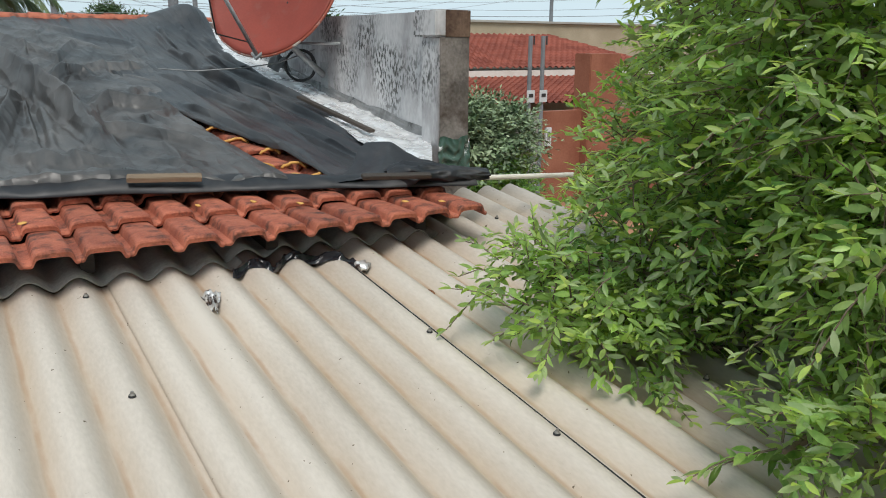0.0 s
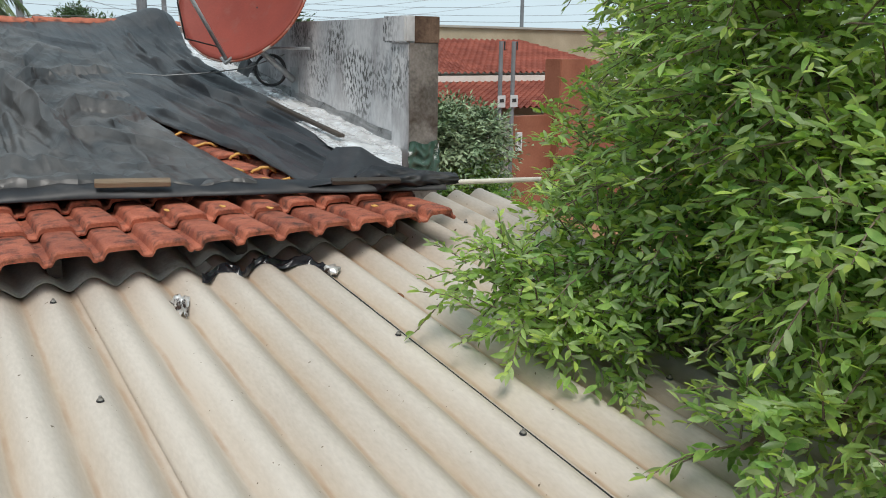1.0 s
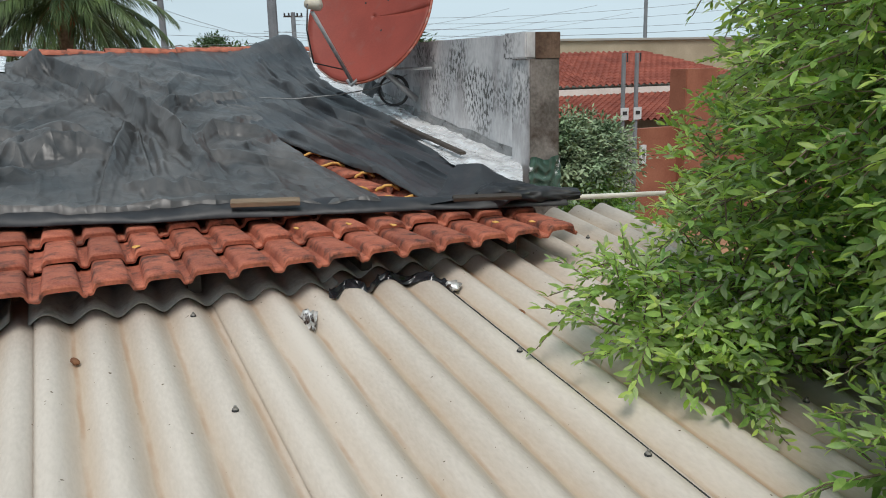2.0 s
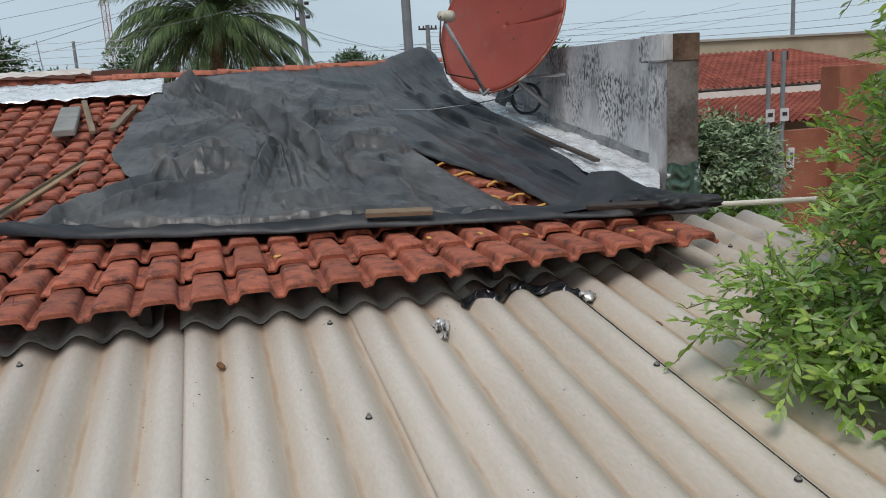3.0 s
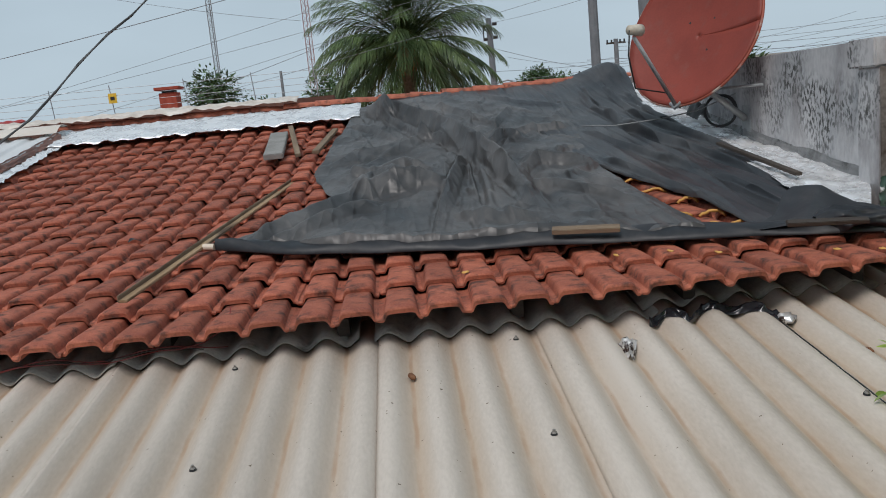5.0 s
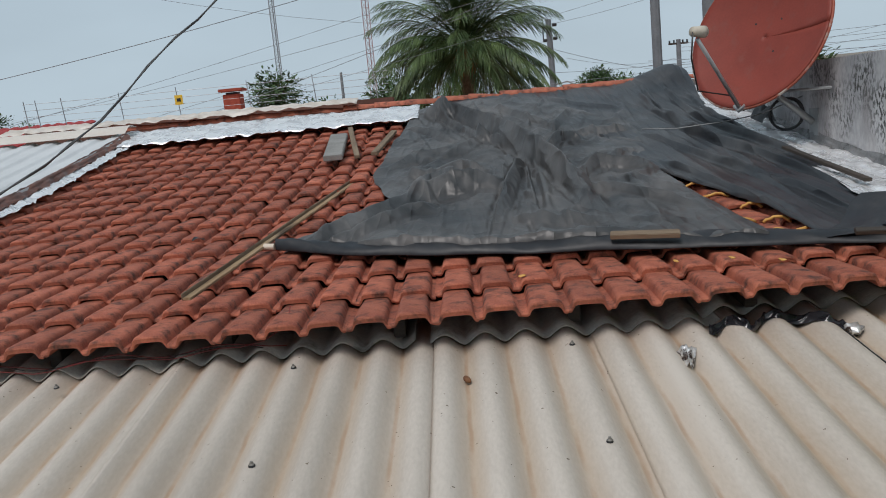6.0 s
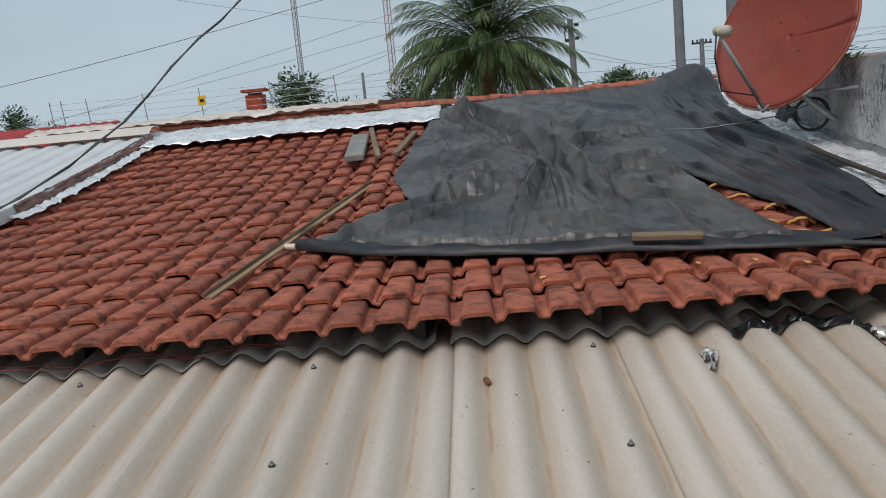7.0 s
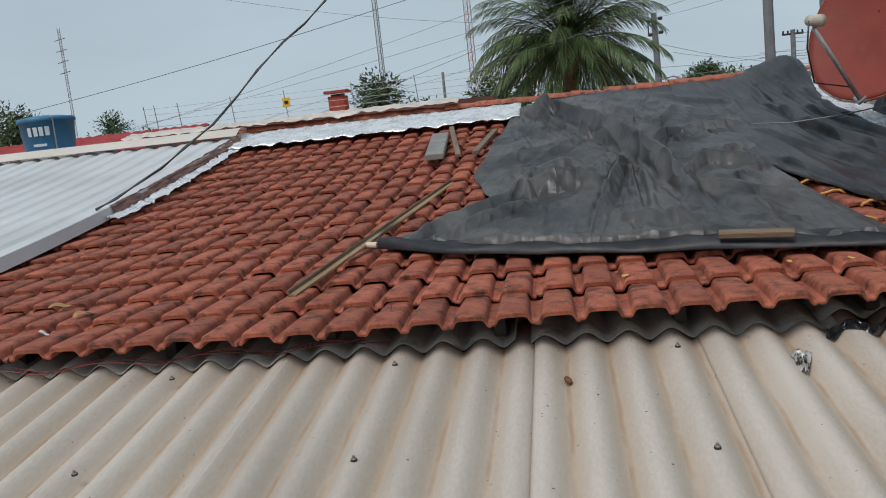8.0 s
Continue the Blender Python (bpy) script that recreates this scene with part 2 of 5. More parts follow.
def translucent(m, share, tint):
    """Lets light shine through a leaf."""
    n, l = m.node_tree.nodes, m.node_tree.links
    b, out = n["Principled BSDF"], n["Material Output"]
    t, k = n.new("ShaderNodeBsdfTranslucent"), n.new("ShaderNodeMixShader")
    g = n.new("ShaderNodeMix")
    g.data_type, g.blend_type = 'RGBA', 'MULTIPLY'
    g.inputs["Factor"].default_value = 1.0
    g.inputs["B"].default_value = (*tint, 1)
    l.new(b.inputs["Base Color"].links[0].from_socket, g.inputs["A"])
    l.new(g.outputs["Result"], t.inputs["Color"])
    k.inputs["Fac"].default_value = share
    l.new(b.outputs[0], k.inputs[1])
    l.new(t.outputs[0], k.inputs[2])
    l.new(k.outputs[0], out.inputs["Surface"])


M_BARK = mat("bark", col(92, 80, 66), col(122, 108, 92), 12, 0.95, 0.5, 60)


# ---------------------------------------------------------------- mesh helpers
def link(name, bm, material, parent=None, label="", smooth=False):
    me = bpy.data.meshes.new(name)
    bm.to_mesh(me)
    bm.free()
    me.materials.append(material)
    if smooth:
        me.shade_smooth()
    ob = new(name, me)
    if parent:
        ob.parent = parent
    if label:
        ob["label"] = label
    return ob


def part(name, bm, material, parent, label="", smooth=False):
    return link(name, bm, material, parent, label, smooth)


def thing(name, label, category, group="", kind="", m=None):
    ob = new(name)
    ob.empty_display_size = 0.1
    if m is not None:
        ob.matrix_world = m
    return tagged(ob, label, category, group, kind)


def box(x0, x1, y0, y1, z0, z1, bevel=0.0, bm=None, m=None):
    made = bm or bmesh.new()
    vs = bmesh.ops.create_cube(made, size=1)["verts"]
    for v in vs:
        v.co = Vector((x0 + (v.co.x + 0.5) * (x1 - x0), y0 + (v.co.y + 0.5) * (y1 - y0), z0 + (v.co.z + 0.5) * (z1 - z0)))
    if m is not None:
        bmesh.ops.transform(made, matrix=m, verts=vs)
    if bevel:
        es = {e for v in vs for e in v.link_edges}
        bmesh.ops.bevel(made, geom=list(es), offset=bevel, segments=2, affect='EDGES')
    return made


def tube(points, radius, sides=8, bm=None, taper=1.0, cap=True):
    """A round bar along points; taper: end radius over start radius."""
    made = bm or bmesh.new()
    pts = [Vector(p) for p in points]
    rings = []
    side = None
    for i, p in enumerate(pts):
        d = (pts[min(i + 1, len(pts) - 1)] - pts[max(i - 1, 0)]).normalized()
        if side is None:
            side = d.orthogonal().normalized()
        else:
            side = (side - d * side.dot(d)).normalized()
        up = d.cross(side)
        r = radius * (1 + (taper - 1) * i / max(len(pts) - 1, 1))
        rings.append([made.verts.new(p + side * (math.cos(2 * math.pi * k / sides) * r) + up * (math.sin(2 * math.pi * k / sides) * r))
                      for k in range(sides)])
    for a, b in zip(rings, rings[1:]):
        for k in range(sides):
            made.faces.new((a[k], a[(k + 1) % sides], b[(k + 1) % sides], b[k]))
    if cap:
        made.faces.new(rings[0][::-1])
        made.faces.new(rings[-1])
    return made


def grid_sheet(nu, nv, place, thick=0.0, closed=True):
    """A sheet from place(u, v) for u, v in 0..1, with thickness along its normal."""
    made = bmesh.new()
    top = [[made.verts.new(place(i / nu, j / nv)) for j in range(nv + 1)] for i in range(nu + 1)]
    for i in range(nu):
        for j in range(nv):
            made.faces.new((top[i][j], top[i + 1][j], top[i + 1][j + 1], top[i][j + 1]))
    made.normal_update()
    if thick:
        low = [[made.verts.new(v.co - v.normal * thick) for v in row] for row in top]
        for i in range(nu):
            for j in range(nv):
                made.faces.new((low[i][j], low[i][j + 1], low[i + 1][j + 1], low[i + 1][j]))
        for i in range(nu):
            made.faces.new((top[i + 1][0], top[i][0], low[i][0], low[i + 1][0]))
            made.faces.new((top[i][nv], top[i + 1][nv], low[i + 1][nv], low[i][nv]))
        for j in range(nv):
            made.faces.new((top[0][j], top[0][j + 1], low[0][j + 1], low[0][j]))
            made.faces.new((top[nu][j + 1], top[nu][j], low[nu][j], low[nu][j + 1]))
    return made


def catenary(a, b, sag, n=16):
    a, b = Vector(a), Vector(b)
    return [a.lerp(b, i / n) - Vector((0, 0, sag * 4 * (i / n) * (1 - i / n))) for i in range(n + 1)]


def lerp_table(table, s):
    """Linear interpolation in a table of (s, value)."""
    if s <= table[0][0]:
        return table[0][1]
    for (s0, a), (s1, b) in zip(table, table[1:]):
        if s <= s1:
            return a + (b - a) * (s - s0) / (s1 - s0)
    return table[-1][1]

# ---------------------------------------------------------------- the two roof frames
SHEET = Matrix(((0.99988, 0.0, 0.01551, 0), (0.0018, 0.99313, -0.11699, 0), (-0.0154, 0.117, 0.99301, 0), (0, 0, 0, 1)))
PITCH, WAVE = 0.177, 0.051
EAVE = Vector((-0.999, 0.018, 0.241))
TILE_W, TILE_L = 0.185, 0.363
SLOPE0, BEND = radians(6.72) - 0.033, 0.007
RIDGE_V = 6.6
PROFILE = [(0.0, 0.0, SLOPE0)]
for _i in range(1, 801):
    _y, _z, _s = PROFILE[-1]
    PROFILE.append((_y + 0.01 * math.cos(_s), _z + 0.01 * math.sin(_s), SLOPE0 + BEND * max(_i * 0.01 / TILE_L - 0.5, 0)))


def roof(x, v, h=0.0):
    """A point of the tiled slope: x along the eave from the reference tile, v up the slope, h off the tile crests."""
    i = min(max(v / 0.01, 0), 799)
    y, z, s = PROFILE[int(i)]
    f = v / 0.01 - int(i)
    return Vector((EAVE.x + x, EAVE.y + y + 0.01 * f * math.cos(s) - math.sin(s) * h, EAVE.z + z + 0.01 * f * math.sin(s) + math.cos(s) * h))


def roof_slope(v):
    return PROFILE[int(min(max(v / 0.01, 0), 799))][2]


# ground
g = bmesh.new()
bmesh.ops.create_grid(g, x_segments=60, y_segments=60, size=600)
for v in g.verts:
    v.co.z = -2.9
tagged(link("ground", g, M_GROUND), "reddish bare earth street and yards", "ground", kind="structure")


# ---------------------------------------------------------------- corrugated sheets
def corrugated(name, x0, x1, y0, y1, crest, lift, label, slant=0.0, droop=0.0, seed=0):
    """One wavy fibre-cement sheet; crest: x of one crest; y1 its upper end."""
    n = int((x1 - x0) / PITCH * 16)

    def place(u, v):
        x = x0 + (x1 - x0) * u
        y = y0 + slant * (u - 0.5) + (y1 - y0 - slant * (u - 0.5)) * v
        z = WAVE * (0.5 + 0.5 * math.cos(2 * math.pi * (x - crest) / PITCH)) ** 0.75 + lift
        z += 0.003 * noise.noise(Vector((x * 1.3, y * 0.8, seed)))
        return Vector((x, y, z))
    ob = link(name, grid_sheet(n, 8, place, 0.006), M_CEMENT_SHADED if y1 > 1.0 else M_CEMENT_L if crest < 0 else M_CEMENT_R, smooth=True)
    ob.matrix_world = SHEET
    return tagged(ob, label, "roof sheet", "corrugated roof sheets")


LAB = "pale grey corrugated fibre-cement sheet with brown water stains"
CL, CR = -0.28 * PITCH, 0.25 * PITCH
corrugated("corrugated_sheet", -6.2 * PITCH - 1.08, -6.0 * PITCH + 0.05, -2.45, 0.42, CL, 0.0, LAB, seed=1)
corrugated("corrugated_sheet", -6.2 * PITCH - 2.2, -6.2 * PITCH - 1.0, -2.45, 0.42, CL, -0.007, LAB, seed=9)
corrugated("corrugated_sheet", -6.2 * PITCH, 0.03, -2.45, 0.42, CL, 0.007, LAB, seed=2)
corrugated("corrugated_sheet", 0.0, 0.78, -2.45, 0.42, CR, 0.014, LAB, seed=3)
corrugated("corrugated_sheet", 0.68, 1.80, -2.45, 0.42, CR, 0.021, LAB, seed=4)
corrugated("corrugated_sheet", 1.683, 2.58, -2.45, 0.95, CR, 0.028, LAB, seed=5)
corrugated("corrugated_sheet", 2.50, 3.34, -2.45, 0.95, CR, 0.021, LAB, seed=6)
LAB2 = "shaded corrugated fibre-cement sheet lapped under the tiled eave"
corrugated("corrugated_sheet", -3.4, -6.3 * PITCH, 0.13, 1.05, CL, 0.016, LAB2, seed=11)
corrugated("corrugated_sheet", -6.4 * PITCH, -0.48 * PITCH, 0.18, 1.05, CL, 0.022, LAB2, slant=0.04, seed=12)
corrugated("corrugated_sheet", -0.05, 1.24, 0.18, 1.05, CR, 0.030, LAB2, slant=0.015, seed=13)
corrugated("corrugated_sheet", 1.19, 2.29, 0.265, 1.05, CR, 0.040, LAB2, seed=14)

# walls that carry the roofs
WX = 2.971
tagged(link("wall_front", box(-3.7, 2.60, 0.62, 0.78, -2.9, 0.17), M_DARKWALL), "rough brown masonry wall under the tiled eave", "wall", kind="structure")
tagged(link("wall_side", box(3.30, 3.46, -2.4, 0.5, -2.9, -0.06, 0.02), M_PLASTER), "low plastered boundary wall beside the sheets", "wall", kind="structure")

tagged(link("wall_low", box(-3.3, 3.3, -2.42, -2.30, -2.9, -0.33), M_DARKWALL), "plain wall under the lower edge of the sheets", "wall", kind="structure")
tagged(link("wall_neighbour", box(-9.2, -3.75, 0.75, 0.9, -2.9, 0.25), M_PLASTER), "plain plastered wall under the white roof", "wall", kind="structure")

# side parapet
parapet = thing("wall_side_parapet", "grey plaster parapet wall with black mould streaks and a stained end pier", "wall", kind="structure")
part("parapet_panel", box(WX, WX + 0.15, 1.44, 9.0, -2.9, 1.19, 0.006), M_PLASTER, parapet)
part("end_pier", box(WX - 0.100, WX + 0.115, 1.22, 1.445, -2.9, 1.03, 0.008), M_PLASTER, parapet)
part("pier_face", box(WX - 0.096, WX + 0.117, 1.215, 1.222, -2.9, 1.03, 0.002), M_PILLAR, parapet, "brown-stained concrete pier face")
part("pier_cap", box(WX - 0.130, WX + 0.118, 1.215, 1.5, 1.03, 1.192, 0.01), M_PLASTER, parapet)
part("cap_face", box(WX - 0.060, WX + 0.120, 1.209, 1.217, 1.03, 1.190, 0.002), mat("rust_brown_stain", col(70, 50, 38), col(110, 88, 72), 9, 0.92, 0.4, 50), parapet, "rust-brown stained beam end")


# ---------------------------------------------------------------- tiled roof
def tile_mesh():
    """One interlocking clay tile: flat pan and rounded barrel, thick front lip, narrowing to the rear."""
    prof = [(-0.108, -0.044), (-0.100, -0.047), (-0.083, -0.047), (-0.075, -0.043), (-0.067, -0.018), (-0.062, -0.009), (-0.052, -0.003), (-0.034, -0.001), (0.0, 0.0),
            (0.034, -0.001), (0.052, -0.003), (0.062, -0.009), (0.067, -0.018), (0.075, -0.043), (0.083, -0.047), (0.092, -0.047)]
    bm = bmesh.new()
    rows = []
    for y, w, dz in ((0.0, 1.0, -0.009), (0.004, 1.005, -0.003), (0.012, 1.01, 0.0), (0.20, 0.96, -0.010), (0.40, 0.90, -0.026)):
        rows.append([bm.verts.new((x * (w if abs(x) < 0.079 else 1.0), y + 0.012 * (x / 0.09) ** 2 * (y < 0.05), z + dz)) for x, z in prof])
    for a, b in zip(rows, rows[1:]):
        for k in range(len(prof) - 1):
            bm.faces.new((a[k], a[k + 1], b[k + 1], b[k]))
    low = [bm.verts.new((v.co.x * 0.96, v.co.y + 0.003, v.co.z - (0.019 if abs(v.co.x) < 0.070 else 0.009))) for v in rows[0]]
    back = [bm.verts.new((v.co.x * 0.96, 0.10, v.co.z - (0.019 if abs(v.co.x) < 0.070 else 0.009))) for v in rows[0]]
    for k in range(len(prof) - 1):
        bm.faces.new((rows[0][k + 1], rows[0][k], low[k], low[k + 1]))
        bm.faces.new((low[k + 1], low[k], back[k], back[k + 1]))
    me = bpy.data.meshes.new("tile")
    bm.to_mesh(me)
    bm.free()
    me.materials.append(M_TILE)
    me.shade_smooth()
    me.set_sharp_from_angle(angle=radians(30))
    return me


tile_roof = thing("tile_roof", "terracotta interlocking clay tile roof, weathered and partly covered with plastic sheeting", "roof", kind="structure")
# deck timber coloured dark to stand in for shade beneath the tiles
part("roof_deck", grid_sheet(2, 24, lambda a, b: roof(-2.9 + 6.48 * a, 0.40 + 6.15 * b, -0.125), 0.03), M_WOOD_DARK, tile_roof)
TILE = tile_mesh()
rng = random.Random(4)
rest_v, rest_f, rest_n = [], [], 0
tv = [v.co.copy() for v in TILE.vertices]
tf = [tuple(p.vertices) for p in TILE.polygons]
for r in range(18):
    for k in range(-15, 20):
        x = k * TILE_W
        if x > (3.45 if r < 2 else 3.72):
            continue
        p = roof(x + rng.gauss(0, 0.004), r * TILE_L + rng.gauss(0, 0.006), rng.gauss(0, 0.002))
        m = Matrix.Translation(p) @ Euler((roof_slope(r * TILE_L) - 0.022 + rng.gauss(0, 0.006), rng.gauss(0, 0.010), rng.gauss(0, 0.009))).to_matrix().to_4x4()
        if r < 4 or (r < 9 and -11 <= k < 5):
            ob = new("tile", TILE)
            ob.parent = tile_roof
            ob.matrix_world = m
        else:
            base = len(rest_v)
            rest_v.extend(m @ c for c in tv)
            rest_f.extend(tuple(i + base for i in f) for f in tf)
me = bpy.data.meshes.new("upper_tiles")
me.from_pydata(rest_v, [], rest_f)
me.materials.append(M_TILE_REST)
me.shade_smooth()
me.set_sharp_from_angle(angle=radians(30))
ob = new("upper_tiles", me)
ob.parent = tile_roof
ob["kind"] = "stuff"


# ---------------------------------------------------------------- on the tiled roof
def polyline(pts, s):
    """The point at share s of a polyline."""
    pts = [Vector(p) for p in pts]
    lens = [(b - a).length for a, b in zip(pts, pts[1:])]
    d = s * sum(lens)
    for a, b, n in zip(pts, pts[1:], lens):
        if d <= n:
            return a.lerp(b, d / n if n else 0)
        d -= n
    return pts[-1].copy()


FOLDS_A = [
    ([(0.82, 5.88), (1.21, 5.40), (1.56, 4.38), (1.76, 3.34), (1.86, 2.70), (1.91, 1.94), (1.92, 1.08)], 0.177, 0.087),
    ([(0.98, 5.79), (1.38, 4.27), (1.70, 3.63)], 0.078, 0.048),
    ([(1.65, 3.08), (1.51, 2.28), (1.39, 1.54), (1.31, 0.96)], 0.085, 0.044),
    ([(1.72, 3.01), (1.68, 2.23), (1.64, 1.47)], -0.065, 0.028),
    ([(0.20, 1.08), (0.40, 1.56), (0.65, 1.94), (0.99, 2.36), (1.30, 2.42), (1.54, 2.22)], 0.127, 0.078),
    ([(0.34, 1.08), (0.64, 1.36), (0.87, 1.72), (1.09, 1.72)], 0.058, 0.048),
    ([(0.71, 3.12), (0.94, 2.94), (1.21, 3.18), (1.47, 2.72)], 0.058, 0.048),
    ([(1.52, 4.52), (1.23, 3.86), (0.90, 3.67), (0.56, 3.40)], 0.051, 0.056),
    ([(2.12, 3.88), (2.34, 4.00), (2.74, 4.14)], 0.051, 0.048),
    ([(1.95, 2.34), (2.18, 2.72), (2.56, 2.44)], 0.072, 0.056),
    ([(1.88, 2.03), (2.12, 1.89), (2.35, 1.47), (2.49, 1.17)], 0.046, 0.040),
    ([(0.57, 1.02), (1.04, 0.94), (1.40, 0.78), (1.69, 0.82), (2.26, 0.78)], 0.039, 0.040),
    ([(0.81, 2.00), (0.97, 2.62), (1.19, 2.40)], 0.051, 0.040),
    ([(2.03, 4.18), (2.20, 4.72), (2.35, 5.12)], 0.051, 0.048),
    ([(1.82, 3.43), (2.09, 3.89), (2.26, 3.55)], 0.065, 0.048),
    ([(1.44, 1.40), (1.65, 1.20), (1.94, 1.18)], 0.039, 0.040),
    ([(0.72, 5.14), (1.00, 4.64), (1.20, 4.14)], 0.039, 0.040),
    ([(1.60, 5.84), (1.90, 4.94), (2.10, 4.34)], 0.039, 0.063),
]
FOLDS_B = [
    ([(3.25, 6.22), (3.14, 4.94), (3.16, 3.66), (3.32, 2.66), (3.40, 1.72), (3.40, 1.08)], 0.055, 0.036),
    ([(3.53, 6.22), (3.41, 4.36), (3.46, 3.50), (3.53, 2.56), (3.55, 1.80)], 0.055, 0.032),
    ([(2.75, 3.88), (2.95, 2.96), (3.09, 2.04), (3.09, 1.26)], 0.039, 0.032),
    ([(2.64, 2.70), (2.78, 1.92), (2.85, 1.38), (2.87, 0.88)], 0.039, 0.036),
    ([(3.32, 6.22), (3.26, 5.60), (3.12, 3.88), (3.24, 3.06)], 0.050, 0.028),
    ([(3.66, 5.67), (3.54, 4.31), (3.58, 3.55)], 0.044, 0.028),
    ([(3.00, 2.55), (3.20, 1.65), (3.22, 0.95)], 0.033, 0.024),
    ([(2.93, 5.56), (2.85, 4.96), (2.63, 4.52)], 0.028, 0.048),
    ([(2.20, 6.27), (2.50, 5.57), (2.90, 5.17)], 0.022, 0.048),
]
DEEP = 0.30   # folds are about three times as wide up the slope as along the eave
KNOT = (1.70, 3.40)


def lattice_noise(x, y, seed):
    """Smooth noise from -1 to 1 over arrays."""
    table = np.random.RandomState(seed).uniform(-1, 1, (64, 64))
    xi, yi = np.floor(x).astype(int), np.floor(y).astype(int)
    fx, fy = x - xi, y - yi
    fx, fy = fx * fx * (3 - 2 * fx), fy * fy * (3 - 2 * fy)
    at = lambda a, b: table[(xi + a) % 64, (yi + b) % 64]
    return (at(0, 0) * (1 - fx) + at(1, 0) * fx) * (1 - fy) + (at(0, 1) * (1 - fx) + at(1, 1) * fx) * fy


def crease(x, q, pts, amp, width, h):
    """Adds one fold to the heights h: a rounded crest with a steep and a long flank, dying out at its ends; q is the shortened slope."""
    pts = [(a, b * DEEP) for a, b in pts]
    lens = [math.hypot(b[0] - a[0], b[1] - a[1]) for a, b in zip(pts, pts[1:])]
    total, run = sum(lens), 0.0
    best, side, along = np.full(x.shape, 9.0), np.zeros(x.shape), np.zeros(x.shape)
    for a, b, n in zip(pts, pts[1:], lens):
        dx, dy = (b[0] - a[0]) / n, (b[1] - a[1]) / n
        t = np.clip((x - a[0]) * dx + (q - a[1]) * dy, 0, n)
        ox, oy = x - a[0] - t * dx, q - a[1] - t * dy
        d = np.hypot(ox, oy)
        near = d < best
        best = np.where(near, d, best)
        side = np.where(near, dx * oy - dy * ox, side)
        along = np.where(near, (run + t) / total, along)
        run += n
    w = np.where(side > 0, width * 1.25, width * 0.62) * (0.75 + 0.5 * np.sin(np.pi * along))
    fade = np.clip(along * 7, 0.15, 1) * np.clip((1 - along) * 5, 0.1, 1)
    t = np.clip(1 - best / w, 0, 1)
    crest = np.sqrt((1 - t) ** 2 + 0.002) - math.sqrt(0.002)
    h += amp * fade * (np.where(t > 0, 1 - crest, 0) * np.clip(t * 6, 0, 1) - 0.22 * np.exp(-((best - 1.5 * w) / (0.5 * w)) ** 2))


def edge_run(pts, n):
    return np.array([polyline(pts, i / n)[:] for i in range(n + 1)])


def tarp(name, bottom, top, left, right, folds, base, parent, nu, nv, seed, creases_n, fan, hump=(), material=None, taper=False, calm=1.0):
    """A plastic sheet over the tiles between four edges: long folds, many short sharp creases, soft billows."""
    B, T, L, R = edge_run(bottom, nu), edge_run(top, nu), edge_run(left, nv), edge_run(right, nv)
    u, s = np.linspace(0, 1, nu + 1)[:, None, None], np.linspace(0, 1, nv + 1)[None, :, None]
    P = B[:, None] * (1 - s) + T[:, None] * s + L[None] * (1 - u) + R[None] * u
    P = P - (B[0] * (1 - u) * (1 - s) + B[-1] * u * (1 - s) + T[0] * (1 - u) * s + T[-1] * u * s)
    x, v = P[..., 0], P[..., 1]
    x = x + 0.018 * lattice_noise(x * 5 + 9, v * 3, seed) + 0.008 * lattice_noise(x * 19, v * 9, seed + 1)
    v = v + 0.035 * lattice_noise(x * 6, v * 3 + 5, seed + 2)
    q = v * DEEP
    h = np.full(x.shape, base) + calm * (0.020 * lattice_noise(x * 2.6, q * 2.6, seed + 3) + 0.009 * lattice_noise(x * 6, q * 6, seed + 4))
    for pts, amp, width in folds:
        crease(x, q, pts, amp, width, h)
    r = random.Random(seed)
    for _ in range(creases_n):
        cx, cq = r.uniform(x.min(), x.max()), r.uniform(q.min(), q.max())
        a = math.atan2(cq - KNOT[1] * DEEP, cx - KNOT[0]) + r.gauss(0, 0.55) if fan else math.pi / 2 + 0.15 + r.gauss(0, 0.16)
        n = r.uniform(0.10, 0.36) if fan else r.uniform(0.3, 0.9)
        dx, dq = math.cos(a) * n / 2, math.sin(a) * n / 2
        m = 0.14
        win = (np.abs(x - cx) < abs(dx) + m) & (np.abs(q - cq) < abs(dq) + m)
        if win.sum() < 20:
            continue
        hw, bend = np.zeros(win.sum()), r.uniform(-0.03, 0.03)
        crease(x[win], q[win], [(cx - dx, (cq - dq) / DEEP), (cx - dq * bend * 4, (cq + bend) / DEEP), (cx + dx, (cq + dq) / DEEP)],
               r.uniform(0.006, 0.019) * r.choice((1, 1, -0.5)) * calm, r.uniform(0.018, 0.05), hw)
        h[win] += hw
    edge = np.minimum(np.minimum(u, 1 - u), np.minimum(s, 1 - s))[..., 0]
    h = np.maximum(h, base * 0.5 + 0.004 * lattice_noise(x * 9, q * 9, seed + 6))
    h = np.where(edge > 0.002, h, h * 0.45)
    if taper:
        h = h * (0.3 + 0.7 * np.minimum(1, u * 5 + np.maximum(0, s - 0.35) * 3))[..., 0]
    for hx, hv, rx, rv, hh in hump:
        h = h + hh * np.exp(-((x - hx) / rx) ** 2 - ((v - hv) / rv) ** 2)
    verts = [roof(a, b, c) for a, b, c in zip(x.ravel().tolist(), v.ravel().tolist(), h.ravel().tolist())]
    k = nv + 1
    faces = [(i * k + j, (i + 1) * k + j, (i + 1) * k + j + 1, i * k + j + 1) for i in range(nu) for j in range(nv)]
    me = bpy.data.meshes.new(name)
    me.from_pydata(verts, [], faces)
    me.materials.append(material or M_TARP)
    me.shade_smooth()
    ob = new(name, me)
    ob.parent = parent
